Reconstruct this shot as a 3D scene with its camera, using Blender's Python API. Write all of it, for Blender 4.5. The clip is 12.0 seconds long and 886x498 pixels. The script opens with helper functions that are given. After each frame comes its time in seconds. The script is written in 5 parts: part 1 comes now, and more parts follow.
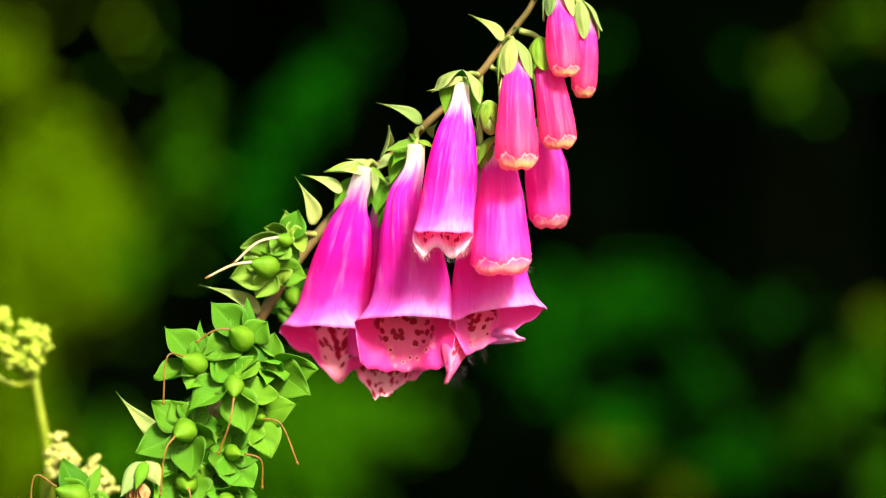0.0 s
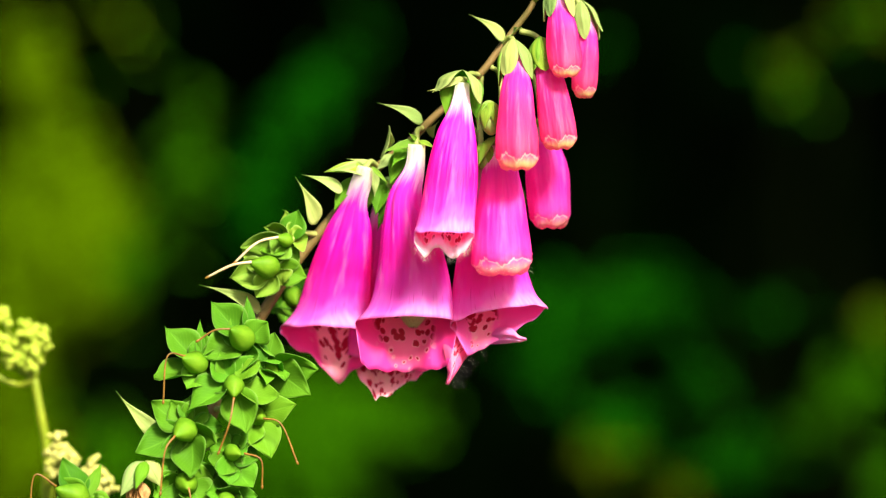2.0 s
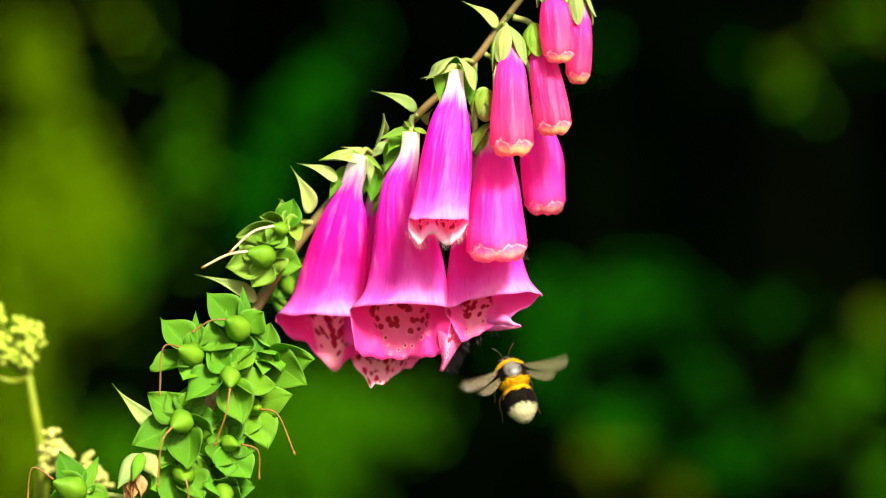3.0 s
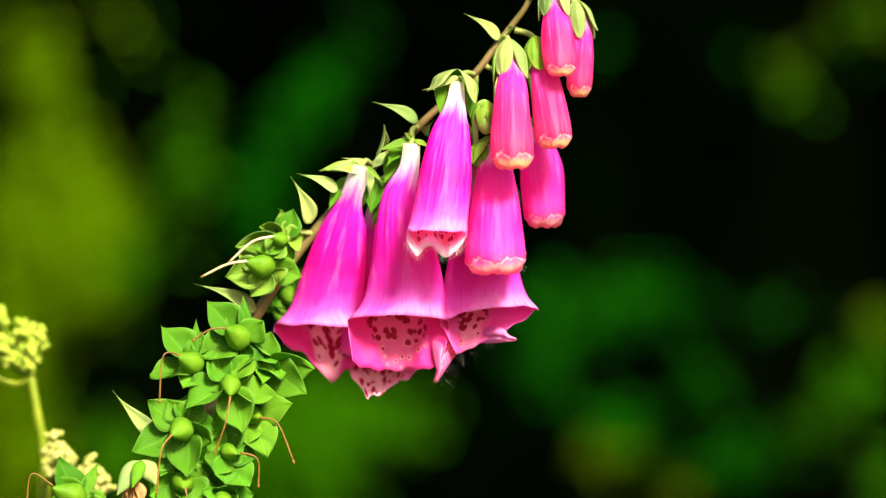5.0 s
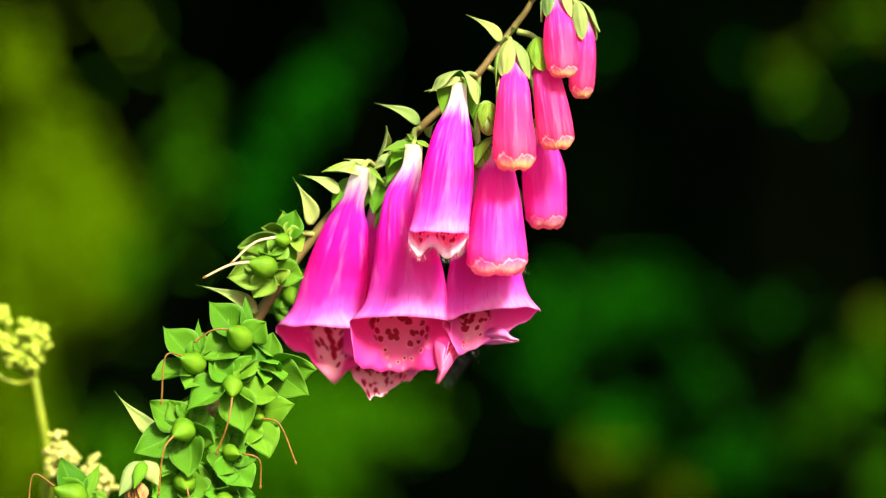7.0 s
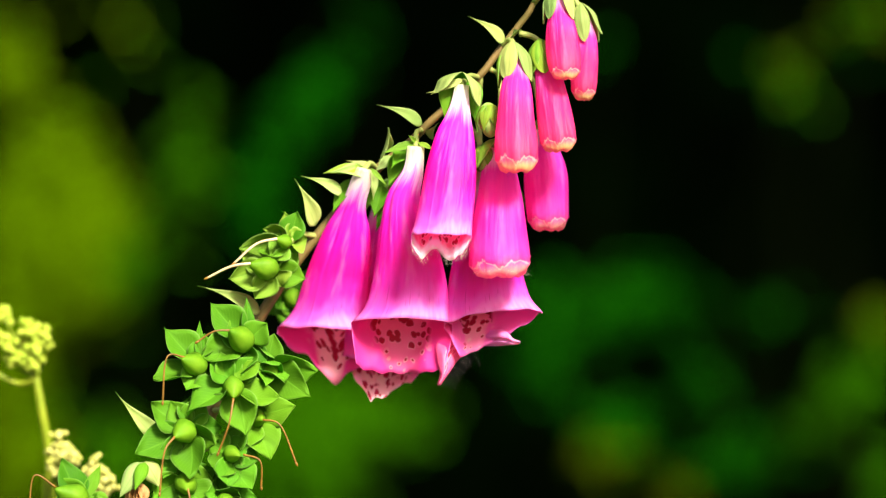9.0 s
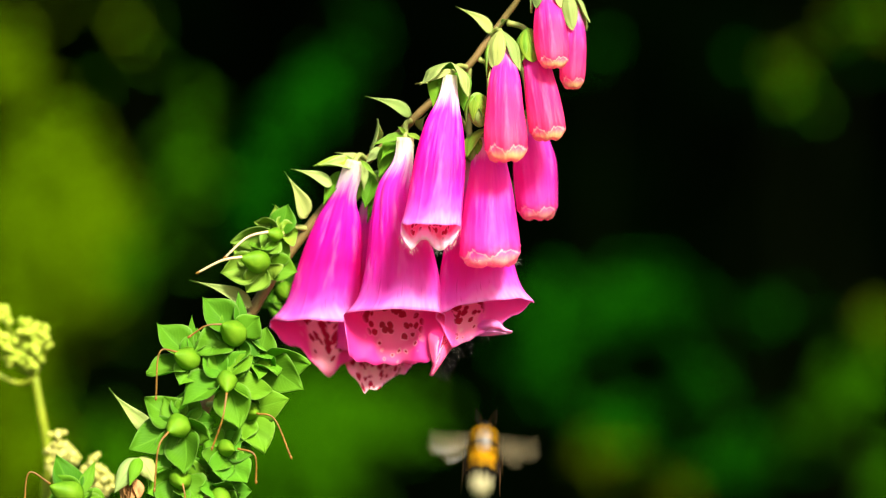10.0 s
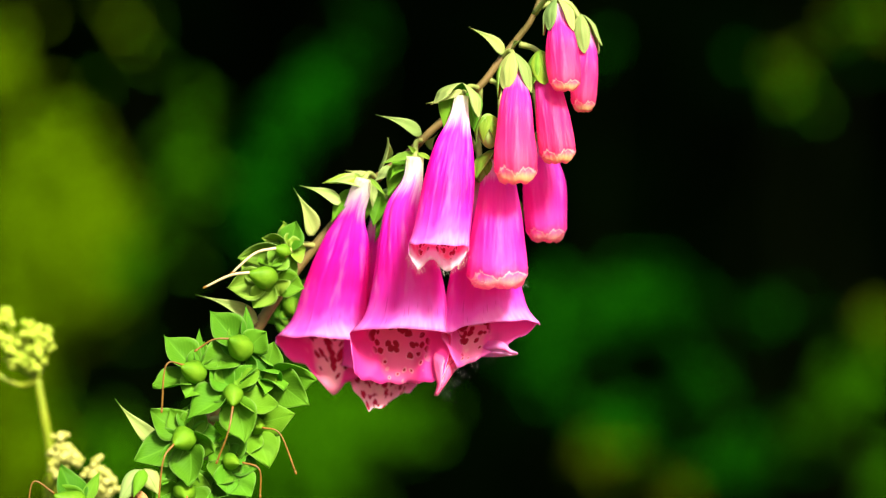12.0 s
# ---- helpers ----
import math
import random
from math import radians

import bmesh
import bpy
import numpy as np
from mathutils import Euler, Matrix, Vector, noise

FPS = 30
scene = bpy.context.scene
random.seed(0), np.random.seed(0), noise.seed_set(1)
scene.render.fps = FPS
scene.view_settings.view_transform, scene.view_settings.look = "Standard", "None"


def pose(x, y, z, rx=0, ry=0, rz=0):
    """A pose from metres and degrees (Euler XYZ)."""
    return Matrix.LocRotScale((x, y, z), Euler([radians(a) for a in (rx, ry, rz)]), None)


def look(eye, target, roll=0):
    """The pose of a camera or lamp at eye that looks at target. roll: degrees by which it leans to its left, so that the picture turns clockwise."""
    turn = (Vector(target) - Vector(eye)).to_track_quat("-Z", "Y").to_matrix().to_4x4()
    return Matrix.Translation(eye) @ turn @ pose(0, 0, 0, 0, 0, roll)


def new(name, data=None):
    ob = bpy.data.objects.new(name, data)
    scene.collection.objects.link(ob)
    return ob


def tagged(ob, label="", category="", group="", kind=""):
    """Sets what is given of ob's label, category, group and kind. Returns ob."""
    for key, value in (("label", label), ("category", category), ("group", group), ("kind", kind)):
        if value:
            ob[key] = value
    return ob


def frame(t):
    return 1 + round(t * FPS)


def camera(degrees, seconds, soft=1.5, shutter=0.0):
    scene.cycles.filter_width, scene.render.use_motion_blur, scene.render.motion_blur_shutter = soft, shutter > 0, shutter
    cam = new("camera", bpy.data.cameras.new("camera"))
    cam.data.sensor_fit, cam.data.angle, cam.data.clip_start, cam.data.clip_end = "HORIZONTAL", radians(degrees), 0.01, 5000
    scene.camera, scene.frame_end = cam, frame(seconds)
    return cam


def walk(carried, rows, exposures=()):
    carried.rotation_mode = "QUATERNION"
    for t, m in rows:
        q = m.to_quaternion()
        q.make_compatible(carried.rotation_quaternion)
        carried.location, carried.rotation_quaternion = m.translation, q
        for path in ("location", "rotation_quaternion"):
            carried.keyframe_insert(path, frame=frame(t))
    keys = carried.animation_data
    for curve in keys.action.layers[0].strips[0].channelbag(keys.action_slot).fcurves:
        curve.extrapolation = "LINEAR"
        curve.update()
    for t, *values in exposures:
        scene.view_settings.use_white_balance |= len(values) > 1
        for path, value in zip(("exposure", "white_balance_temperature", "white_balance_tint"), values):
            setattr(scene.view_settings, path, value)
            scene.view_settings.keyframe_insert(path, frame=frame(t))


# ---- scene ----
EYE = (0.0, -0.9324, 1.1)
cam = camera(12, 12.0, soft=1.2, shutter=0.45)
cam.data.dof.use_dof = True
cam.data.dof.focus_distance = 0.921
cam.data.dof.aperture_fstop = 8.5
walk(cam, [(0, look(EYE, (0, 0, 1.1))), (12.0, look(EYE, (0, 0, 1.1)))])

# ---- light: a high sun from behind the camera's right shoulder, and the sky ----
SUN_ELEVATION, SUN_ROTATION = radians(40), radians(156)
world = bpy.data.worlds.new("sky")
scene.world = world
world.use_nodes = True
sky = world.node_tree.nodes.new("ShaderNodeTexSky")
sky.sky_type, sky.sun_disc = "NISHITA", False
sky.sun_elevation, sky.sun_rotation = SUN_ELEVATION, SUN_ROTATION
sky.air_density, sky.dust_density, sky.ozone_density = 0.6, 6.0, 0.0
world.node_tree.links.new(sky.outputs[0], world.node_tree.nodes["Background"].inputs[0])
world.node_tree.nodes["Background"].inputs[1].default_value = 0.08
sun_data = bpy.data.lights.new("sun", "SUN")
sun_data.energy, sun_data.angle, sun_data.color = 4.8, radians(12), (1.0, 0.93, 0.82)
sun = new("sun", sun_data)
sun_way = Vector((math.sin(SUN_ROTATION) * math.cos(SUN_ELEVATION), math.cos(SUN_ROTATION) * math.cos(SUN_ELEVATION), math.sin(SUN_ELEVATION)))
sun.matrix_world = look(Vector((0, 0, 3)) + sun_way, (0, 0, 3))
scene.view_settings.exposure = 1.44


# ---- materials ----
class Nodes:
    """A short way to write node trees."""

    def __init__(self, name):
        self.mat = bpy.data.materials.new(name)
        self.mat.use_nodes = True
        self.tree = self.mat.node_tree
        self.bsdf = self.tree.nodes["Principled BSDF"]
        self.out = self.tree.nodes["Material Output"]

    def put(self, socket, value):
        if isinstance(value, bpy.types.NodeSocket):
            self.tree.links.new(value, socket)
        else:
            socket.default_value = value

    def node(self, kind, **given):
        n = self.tree.nodes.new("ShaderNode" + kind)
        for key, value in given.items():
            self.put(n.inputs[key], value)
        return n

    def math(self, op, a, b=0.0, clamp=False):
        n = self.tree.nodes.new("ShaderNodeMath")
        n.operation, n.use_clamp = op, clamp
        self.put(n.inputs[0], a)
        self.put(n.inputs[1], b)
        return n.outputs[0]

    def mix(self, fac, a, b, blend="MIX"):
        n = self.tree.nodes.new("ShaderNodeMix")
        n.data_type, n.blend_type = "RGBA", blend
        self.put(n.inputs[0], fac)
        self.put(n.inputs[6], a)
        self.put(n.inputs[7], b)
        return n.outputs[2]

    def ramp(self, fac, stops, smooth=True):
        n = self.tree.nodes.new("ShaderNodeValToRGB")
        n.color_ramp.interpolation = "EASE" if smooth else "LINEAR"
        while len(n.color_ramp.elements) < len(stops):
            n.color_ramp.elements.new(0.5)
        for e, (pos, col) in zip(n.color_ramp.elements, stops):
            e.position = pos
            e.color = (*col, 1) if len(col) == 3 else col
        self.put(n.inputs[0], fac)
        return n.outputs[0]

    def grey(self, fac, stops, smooth=False):
        return self.ramp(fac, [(p, (v, v, v)) for p, v in stops], smooth)

    def uv(self):
        n = self.tree.nodes.new("ShaderNodeTexCoord")
        s = self.node("SeparateXYZ", Vector=n.outputs["UV"])
        return s.outputs[0], s.outputs[1]

    def place(self):
        return self.tree.nodes.new("ShaderNodeTexCoord").outputs["Object"]

    def vec(self, x, y, z=0.0):
        return self.node("CombineXYZ", X=x, Y=y, Z=z).outputs[0]

    def noise(self, vector, scale, detail=3.0, rough=0.55):
        return self.node("TexNoise", Vector=vector, Scale=scale, Detail=detail, Roughness=rough).outputs[0]

    def bump(self, height, strength, distance):
        n = self.node("Bump", Height=height, Strength=strength, Distance=distance)
        self.put(self.bsdf.inputs["Normal"], n.outputs[0])

    def thin(self, colour, share):
        """Light passes through: a share of it is let through in the same colour."""
        t = self.node("BsdfTranslucent", Color=colour)
        m = self.node("MixShader", Fac=share)
        self.tree.links.new(self.bsdf.outputs[0], m.inputs[1])
        self.tree.links.new(t.outputs[0], m.inputs[2])
        self.tree.links.new(m.outputs[0], self.out.inputs[0])

    def surface(self, colour, rough, spec=0.4, sheen=0.0):
        self.put(self.bsdf.inputs["Base Color"], colour)
        self.put(self.bsdf.inputs["Roughness"], rough)
        self.put(self.bsdf.inputs["Specular IOR Level"], spec)
        self.put(self.bsdf.inputs["Sheen Weight"], sheen)


def petal_outside(name, stops, streak, folded=False, straw=0.0):
    n = Nodes(name)
    u, v = n.uv()
    fine = n.noise(n.vec(n.math("MULTIPLY", u, 46.0), n.math("MULTIPLY", v, 3.0)), 1.0, 4.0)
    broad = n.noise(n.vec(n.math("MULTIPLY", u, 11.0), n.math("MULTIPLY", v, 1.6)), 1.0, 2.0)
    # the pale foot of the tube runs out in tongues of uneven length
    shifted = n.math("ADD", v, n.math("MULTIPLY", n.math("SUBTRACT", broad, 0.5), 0.27))
    shifted = n.math("ADD", shifted, n.math("MULTIPLY", n.math("SUBTRACT", fine, 0.5), 0.10))
    col = n.ramp(shifted, stops)
    lines = n.grey(fine, [(0.30, 0.0), (0.62, 1.0)])
    grown = n.grey(shifted, [(0.15, 0.0), (0.30, 1.0)])
    col = n.mix(n.math("MULTIPLY", n.math("MULTIPLY", lines, 0.42), grown), col, (*streak, 1))
    veins = n.grey(n.noise(n.vec(n.math("MULTIPLY", u, 90.0), n.math("MULTIPLY", v, 5.0), 4.0), 1.0, 2.0), [(0.64, 0.0), (0.71, 1.0)])
    col = n.mix(n.math("MULTIPLY", n.math("MULTIPLY", veins, 0.5), grown), col, (0.42, 0.0, 0.13, 1))
    # pale streaks of sheen, painted into the petal colour
    painted_sheen = n.grey(n.noise(n.vec(n.math("MULTIPLY", u, 15.0), n.math("MULTIPLY", v, 3.2), 9.0), 1.0, 2.0), [(0.54, 0.0), (0.68, 0.26)], True)
    col = n.mix(n.math("MULTIPLY", painted_sheen, n.grey(v, [(0.18, 0.0), (0.30, 1.0), (0.78, 0.4 if folded else 1.0), (0.85, 0.2)])), col, (0.90, 0.34, 0.72, 1))
    if folded:
        # the lobes of the closed mouth fold over it: a pale scalloped seam, crimson above it, straw-coloured below
        wob = n.noise(n.vec(n.math("MULTIPLY", u, 22.0), n.math("MULTIPLY", v, 9.0), 2.0), 1.0, 3.0)
        arc = n.math("ABSOLUTE", n.math("SINE", n.math("MULTIPLY", n.math("ADD", u, 0.15), math.pi * 5)))
        line = n.math("ADD", n.math("MULTIPLY", arc, 0.055), n.math("ADD", 0.79, n.math("MULTIPLY", wob, 0.15)))
        off = n.math("SUBTRACT", v, line)
        seam = n.grey(n.math("ABSOLUTE", off), [(0.003, 1.0), (0.014, 0.0)], True)
        below = n.math("MULTIPLY", off, 22.0, clamp=True)
        above = n.grey(n.math("ADD", off, 0.5), [(0.40, 0.0), (0.485, 1.0), (0.50, 0.0)])
        net = n.node("TexVoronoi", Vector=n.vec(n.math("MULTIPLY", u, 34.0), n.math("MULTIPLY", v, 15.0)), Scale=1.0)
        crinkle = n.grey(net.outputs[0], [(0.3, 0.0), (0.75, 1.0)])
        col = n.mix(n.math("MULTIPLY", above, 0.55), col, (0.60, 0.004, 0.07, 1))
        col = n.mix(n.math("MULTIPLY", below, 0.25), col, (0.80, 0.22, 0.24, 1))
        col = n.mix(n.math("MULTIPLY", n.math("MULTIPLY", below, crinkle), 0.28), col, (0.90, 0.66, 0.50, 1))
        col = n.mix(n.math("MULTIPLY", seam, 0.6), col, (0.93, 0.70, 0.58, 1))
        foot = n.grey(v, [(0.905, 0.0), (0.955, straw)])
        col = n.mix(foot, col, (0.50, 0.56, 0.11, 1))
    n.surface(col, 0.48, 0.32)
    n.bump(n.math("ADD", n.math("MULTIPLY", fine, 0.35), n.math("MULTIPLY", broad, 1.2)), 0.55, 0.0013)
    n.thin(n.mix(n.grey(shifted, [(0.16, 0.0), (0.32, 0.6)]), col, (0.98, 0.05, 0.40, 1)), 0.60)
    return n.mat


def petal_inside(name, field, ground, size, far=0.25, wall=(0.86, 0.065, 0.36), edge=0.10, hem=0.0, large=0.0, thin=0.62):
    """The spotted inside of a bell: blotches in the throat, dots with pale rims towards the lip's edge."""
    n = Nodes(name)
    u, v = n.uv()
    du = n.math("ABSOLUTE", n.math("SUBTRACT", u, far))
    wob = n.noise(n.vec(n.math("MULTIPLY", u, 9.0), n.math("MULTIPLY", v, 7.0)), 1.0, 2.0)
    lane = n.math("ADD", du, n.math("MULTIPLY", n.math("SUBTRACT", wob, 0.5), 0.05))
    # the pale tongue narrows towards the tip
    lane = n.math("DIVIDE", lane, n.math("SUBTRACT", 2.9, n.math("MULTIPLY", v, 2.4)))
    inlane = n.grey(lane, [(field * 0.70, 1.0), (field * 1.05, 0.0)], True)
    inlane = n.math("MULTIPLY", inlane, n.grey(v, [(0.88, 1.0), (0.99, 0.35)]))
    grid = n.vec(n.math("MULTIPLY", u, 36.0 * size), n.math("MULTIPLY", v, 25.0 * size))
    warp = n.node("TexNoise", Vector=grid, Scale=1.1, Detail=2.0)
    mixed = n.node("MixRGB", Fac=0.30, Color1=grid, Color2=warp.outputs[1]).outputs[0]
    cell = n.node("TexVoronoi", Vector=mixed, Scale=1.4, Randomness=0.9)
    # spots shrink towards the edge of the lip
    limit = n.grey(v, [(0.70, 0.50 + large), (0.86, 0.42 + large), (0.98, edge)])
    d = n.math("SUBTRACT", cell.outputs[0], limit)
    keep = n.grey(n.noise(grid, 0.5, 1.0), [(0.29, 0.0), (0.35, 1.0)])
    spot = n.math("MULTIPLY", n.grey(n.math("ADD", d, 0.5), [(0.46, 1.0), (0.50, 0.0)]), keep)
    halo = n.grey(n.math("ADD", d, 0.5), [(0.54, 1.0), (0.66, 0.0)])
    base = n.mix(inlane, (*wall, 1), (*ground, 1))
    base = n.mix(n.math("MULTIPLY", n.math("MULTIPLY", halo, keep), n.math("MULTIPLY", n.grey(v, [(0.85, 0.15), (0.92, 1.0)]), n.grey(lane, [(field, 0.75), (field * 1.5, 0.0)]))), base, (0.90, 0.62, 0.56, 1))
    spot = n.math("MULTIPLY", spot, n.grey(lane, [(field * 0.95, 1.0), (field * 1.15, 0.0)]))
    base = n.mix(spot, base, (0.36, 0.010, 0.020, 1))
    fine = n.noise(n.vec(n.math("MULTIPLY", u, 80.0), n.math("MULTIPLY", v, 6.0)), 1.0, 3.0)
    base = n.mix(n.math("MULTIPLY", fine, 0.16), base, (0.80, 0.03, 0.32, 1))
    base = n.mix(n.grey(v, [(0.925, 0.0), (0.95, hem)]), base, (0.90, 0.84, 0.80, 1))
    n.surface(base, 0.5, 0.2)
    n.bump(fine, 0.3, 0.0005)
    n.thin(n.mix(n.math("MULTIPLY", n.math("SUBTRACT", 1.0, spot), 0.3), base, (0.98, 0.24, 0.54, 1)), thin)
    return n.mat


def leaf_skin(name, dark, light, rough=0.7, share=0.44, rim=0.12, veins=1.0, spec=0.10, ribs=0):
    n = Nodes(name)
    u, v = n.uv()
    info = n.node("ObjectInfo")
    across = n.math("ABSOLUTE", n.math("SUBTRACT", u, 0.5))
    mottle = n.math("ADD", n.math("MULTIPLY", n.noise(n.place(), 420.0, 4.0), 0.25), n.math("MULTIPLY", n.noise(n.place(), 95.0, 2.0), 0.75))
    # parallel ribs, or side veins that slant off the midrib
    slant = n.math("MULTIPLY", u, float(ribs)) if ribs else n.math("ADD", n.math("MULTIPLY", v, 11.0), n.math("MULTIPLY", across, -10.0))
    rib = n.math("SINE", n.math("MULTIPLY", slant, 6.283))
    rib = n.grey(rib, [(0.80, 0.0), (1.0, 1.0)])
    mid = n.math("SUBTRACT", 1.0, n.math("MULTIPLY", across, 26.0), clamp=True)
    vein = n.math("MULTIPLY", n.math("MAXIMUM", n.math("MULTIPLY", rib, 0.45), mid), veins, clamp=True)
    col = n.mix(n.grey(mottle, [(0.3, 0.0), (0.7, 1.0)]), (*dark, 1), (*light, 1))
    col = n.mix(n.math("MULTIPLY", info.outputs["Random"], 0.75), col, (*[c * 0.6 for c in dark], 1))
    ripe = n.math("FRACT", n.math("MULTIPLY", info.outputs["Random"], 7.31))
    col = n.mix(n.math("MULTIPLY", ripe, 0.5), col, (min(light[0] * 1.9, 0.6), light[1] * 1.15, light[2], 1))
    shade = [c * 0.75 for c in dark] if ribs else (light[0] * 1.6, light[1] * 1.3, light[2] * 1.8)
    col = n.mix(n.math("MULTIPLY", vein, 0.5), col, (*shade, 1))
    col = n.mix(n.grey(v, [(0.25, 0.0), (0.98, 0.16)]), col, (min(light[0] * 1.7, 0.7), min(light[1] * 1.3, 0.8), light[2] * 1.5, 1))
    edge = n.grey(across, [(0.455, 0.0), (0.485, 1.0)])
    col = n.mix(n.math("MULTIPLY", edge, rim), col, (0.45, 0.58, 0.22, 1))
    n.surface(col, rough, spec)
    n.bump(n.math("ADD", n.math("MULTIPLY", mottle, 0.9), n.math("MULTIPLY", vein, 0.6)), 0.35, 0.0005)
    n.thin(col, share)
    return n.mat


def skin(name, dark, light, scale, rough=0.6, relief=0.0003, spec=0.35, share=0.0, stretch=1.0):
    n = Nodes(name)
    s = n.node("SeparateXYZ", Vector=n.place())
    p = n.vec(s.outputs[0], s.outputs[1], n.math("MULTIPLY", s.outputs[2], stretch))
    a = n.noise(p, scale, 4.0)
    b = n.noise(p, scale * 0.17, 2.0)
    both = n.math("ADD", n.math("MULTIPLY", a, 0.6), n.math("MULTIPLY", b, 0.4))
    col = n.mix(n.grey(both, [(0.36, 0.0), (0.64, 1.0)]), (*dark, 1), (*light, 1))
    n.surface(col, rough, spec)
    n.bump(a, 0.4, relief)
    if share:
        n.thin(col, share)
    return n.mat


WHITE, CREAM = (0.86, 0.84, 0.74), (0.80, 0.82, 0.48)
BELL = petal_outside("bell_petal", [(0.0, CREAM), (0.05, WHITE), (0.13, (0.88, 0.74, 0.84)), (0.17, (0.86, 0.45, 0.82)), (0.28, (0.78, 0.03, 0.66)), (0.45, (0.77, 0.003, 0.50)), (0.63, (0.77, 0.004, 0.32)), (0.78, (0.80, 0.03, 0.52)), (0.90, (0.85, 0.15, 0.78)), (1.0, (0.92, 0.42, 0.92))], (0.80, 0.010, 0.60))
YOUNG = petal_outside("young_petal", [(0.0, WHITE), (0.08, (0.86, 0.52, 0.74)), (0.20, (0.76, 0.03, 0.50)), (0.55, (0.76, 0.010, 0.38)), (0.84, (0.80, 0.05, 0.44)), (1.0, (0.84, 0.22, 0.36))], (0.84, 0.08, 0.56), True, 0.35)
ROSE = petal_outside("rose_petal", [(0.0, WHITE), (0.13, (0.85, 0.45, 0.74)), (0.28, (0.74, 0.03, 0.48)), (0.55, (0.67, 0.020, 0.21)), (0.91, (0.69, 0.06, 0.17)), (0.97, (0.74, 0.24, 0.24)), (1.0, (0.62, 0.60, 0.26))], (0.80, 0.07, 0.32), True, 0.62)
INSIDE = petal_inside("spotted_lining", 0.100, (0.85, 0.24, 0.40), 1.0)
INSIDE_FRONT = petal_inside("salmon_spotted_lining", 0.16, (0.86, 0.26, 0.28), 1.1, 0.25, (0.86, 0.16, 0.28), 0.38, 1.0)
INSIDE_LEFT = petal_inside("pink_spotted_lining", 0.078, (0.96, 0.76, 0.60), 1.15, 0.256, large=0.16, thin=0.5)
INSIDE_RIGHT = petal_inside("rosy_spotted_lining", 0.066, (0.90, 0.44, 0.48), 1.15, 0.306, (0.90, 0.18, 0.56), large=0.14)
INSIDE_LOBE = petal_inside("lobe_lining", 0.075, (0.74, 0.20, 0.30), 0.42, 0.55, (0.66, 0.085, 0.21), edge=0.2, large=-0.06, thin=0.25)
LOBE_PALE = petal_outside("pale_lobe", [(0.0, (0.86, 0.16, 0.66)), (0.35, (0.88, 0.36, 0.82)), (1.0, (0.92, 0.60, 0.90))], (0.90, 0.44, 0.84), False, 0.1)
INSIDE_PALE = petal_inside("pale_spotted_lining", 0.21, (0.96, 0.95, 0.66), 1.35, 0.27, (0.90, 0.30, 0.54), 0.45, thin=0.22)
SEPAL = leaf_skin("sepal_green", (0.042, 0.21, 0.005), (0.12, 0.38, 0.018), 0.6, 0.52, 0.16, 0.7)
SEPAL_PALE = leaf_skin("pale_sepal", (0.15, 0.30, 0.06), (0.30, 0.46, 0.14), 0.55, 0.34, 0.10, 1.3, 0.15, 6)
SEPAL_MID = leaf_skin("light_sepal", (0.085, 0.25, 0.012), (0.20, 0.41, 0.04), 0.6, 0.42, 0.25, 1.0, 0.12, 5)
BRACT = leaf_skin("bract_green", (0.24, 0.40, 0.08), (0.42, 0.56, 0.18), 0.55, 0.34, 0.3, 0.8, 0.15, 3)
STEM = skin("stem_skin", (0.085, 0.075, 0.014), (0.17, 0.105, 0.030), 240.0, 0.6, 0.0004)
STALK = skin("stalk_skin", (0.15, 0.22, 0.035), (0.26, 0.29, 0.07), 300.0, 0.6)
CAPSULE = skin("capsule_skin", (0.055, 0.19, 0.004), (0.165, 0.33, 0.012), 220.0, 0.55, 0.0004, 0.15, 0.40)
STYLE = skin("style_brown", (0.08, 0.038, 0.003), (0.22, 0.105, 0.010), 500.0, 0.5)
STYLE_PALE = skin("style_pale", (0.36, 0.22, 0.09), (0.58, 0.47, 0.28), 400.0, 0.5)
WITHERED = skin("withered_petal", (0.16, 0.06, 0.015), (0.48, 0.25, 0.08), 380.0, 0.8, 0.0008)
GREEN_BUD = skin("green_bud_skin", (0.20, 0.38, 0.06), (0.36, 0.52, 0.13), 300.0, 0.6, 0.0004, 0.2, 0.25)
HAIR = skin("petal_hair", (0.74, 0.68, 0.58), (0.86, 0.80, 0.70), 600.0, 0.5, 0.0001, 0.4, 0.3)


# ---- building helpers ----
def at(x, z, depth=0.0):
    """A point of the plan: millimetres right of and above the axis of view, as they show at the flower, and behind it."""
    k = 1 + depth / 932.4
    return Vector((x * k / 1000, depth / 1000, z * k / 1000 + 1.1))


ORIGIN = {}


def part(name, bm, material, parent=None, label="", origin=None, smooth=True):
    """Links a bmesh as one mesh object under a thing or a part; the bmesh is in plan coordinates."""
    mesh = bpy.data.meshes.new(name)
    o = Vector(origin) if origin is not None else Vector((0, 0, 0))
    for v in bm.verts:
        v.co -= o
    bmesh.ops.recalc_face_normals(bm, faces=bm.faces)
    bm.to_mesh(mesh)
    bm.free()
    for m in (material if isinstance(material, (list, tuple)) else [material]):
        mesh.materials.append(m)
    if smooth:
        for p in mesh.polygons:
            p.use_smooth = True
    ob = new(name, mesh)
    ORIGIN[ob.name] = o
    base = Vector((0, 0, 0))
    if parent is not None:
        ob.parent = parent
        base = ORIGIN[parent.name]
    ob.location = o - base
    if label:
        ob["label"] = label
    return ob


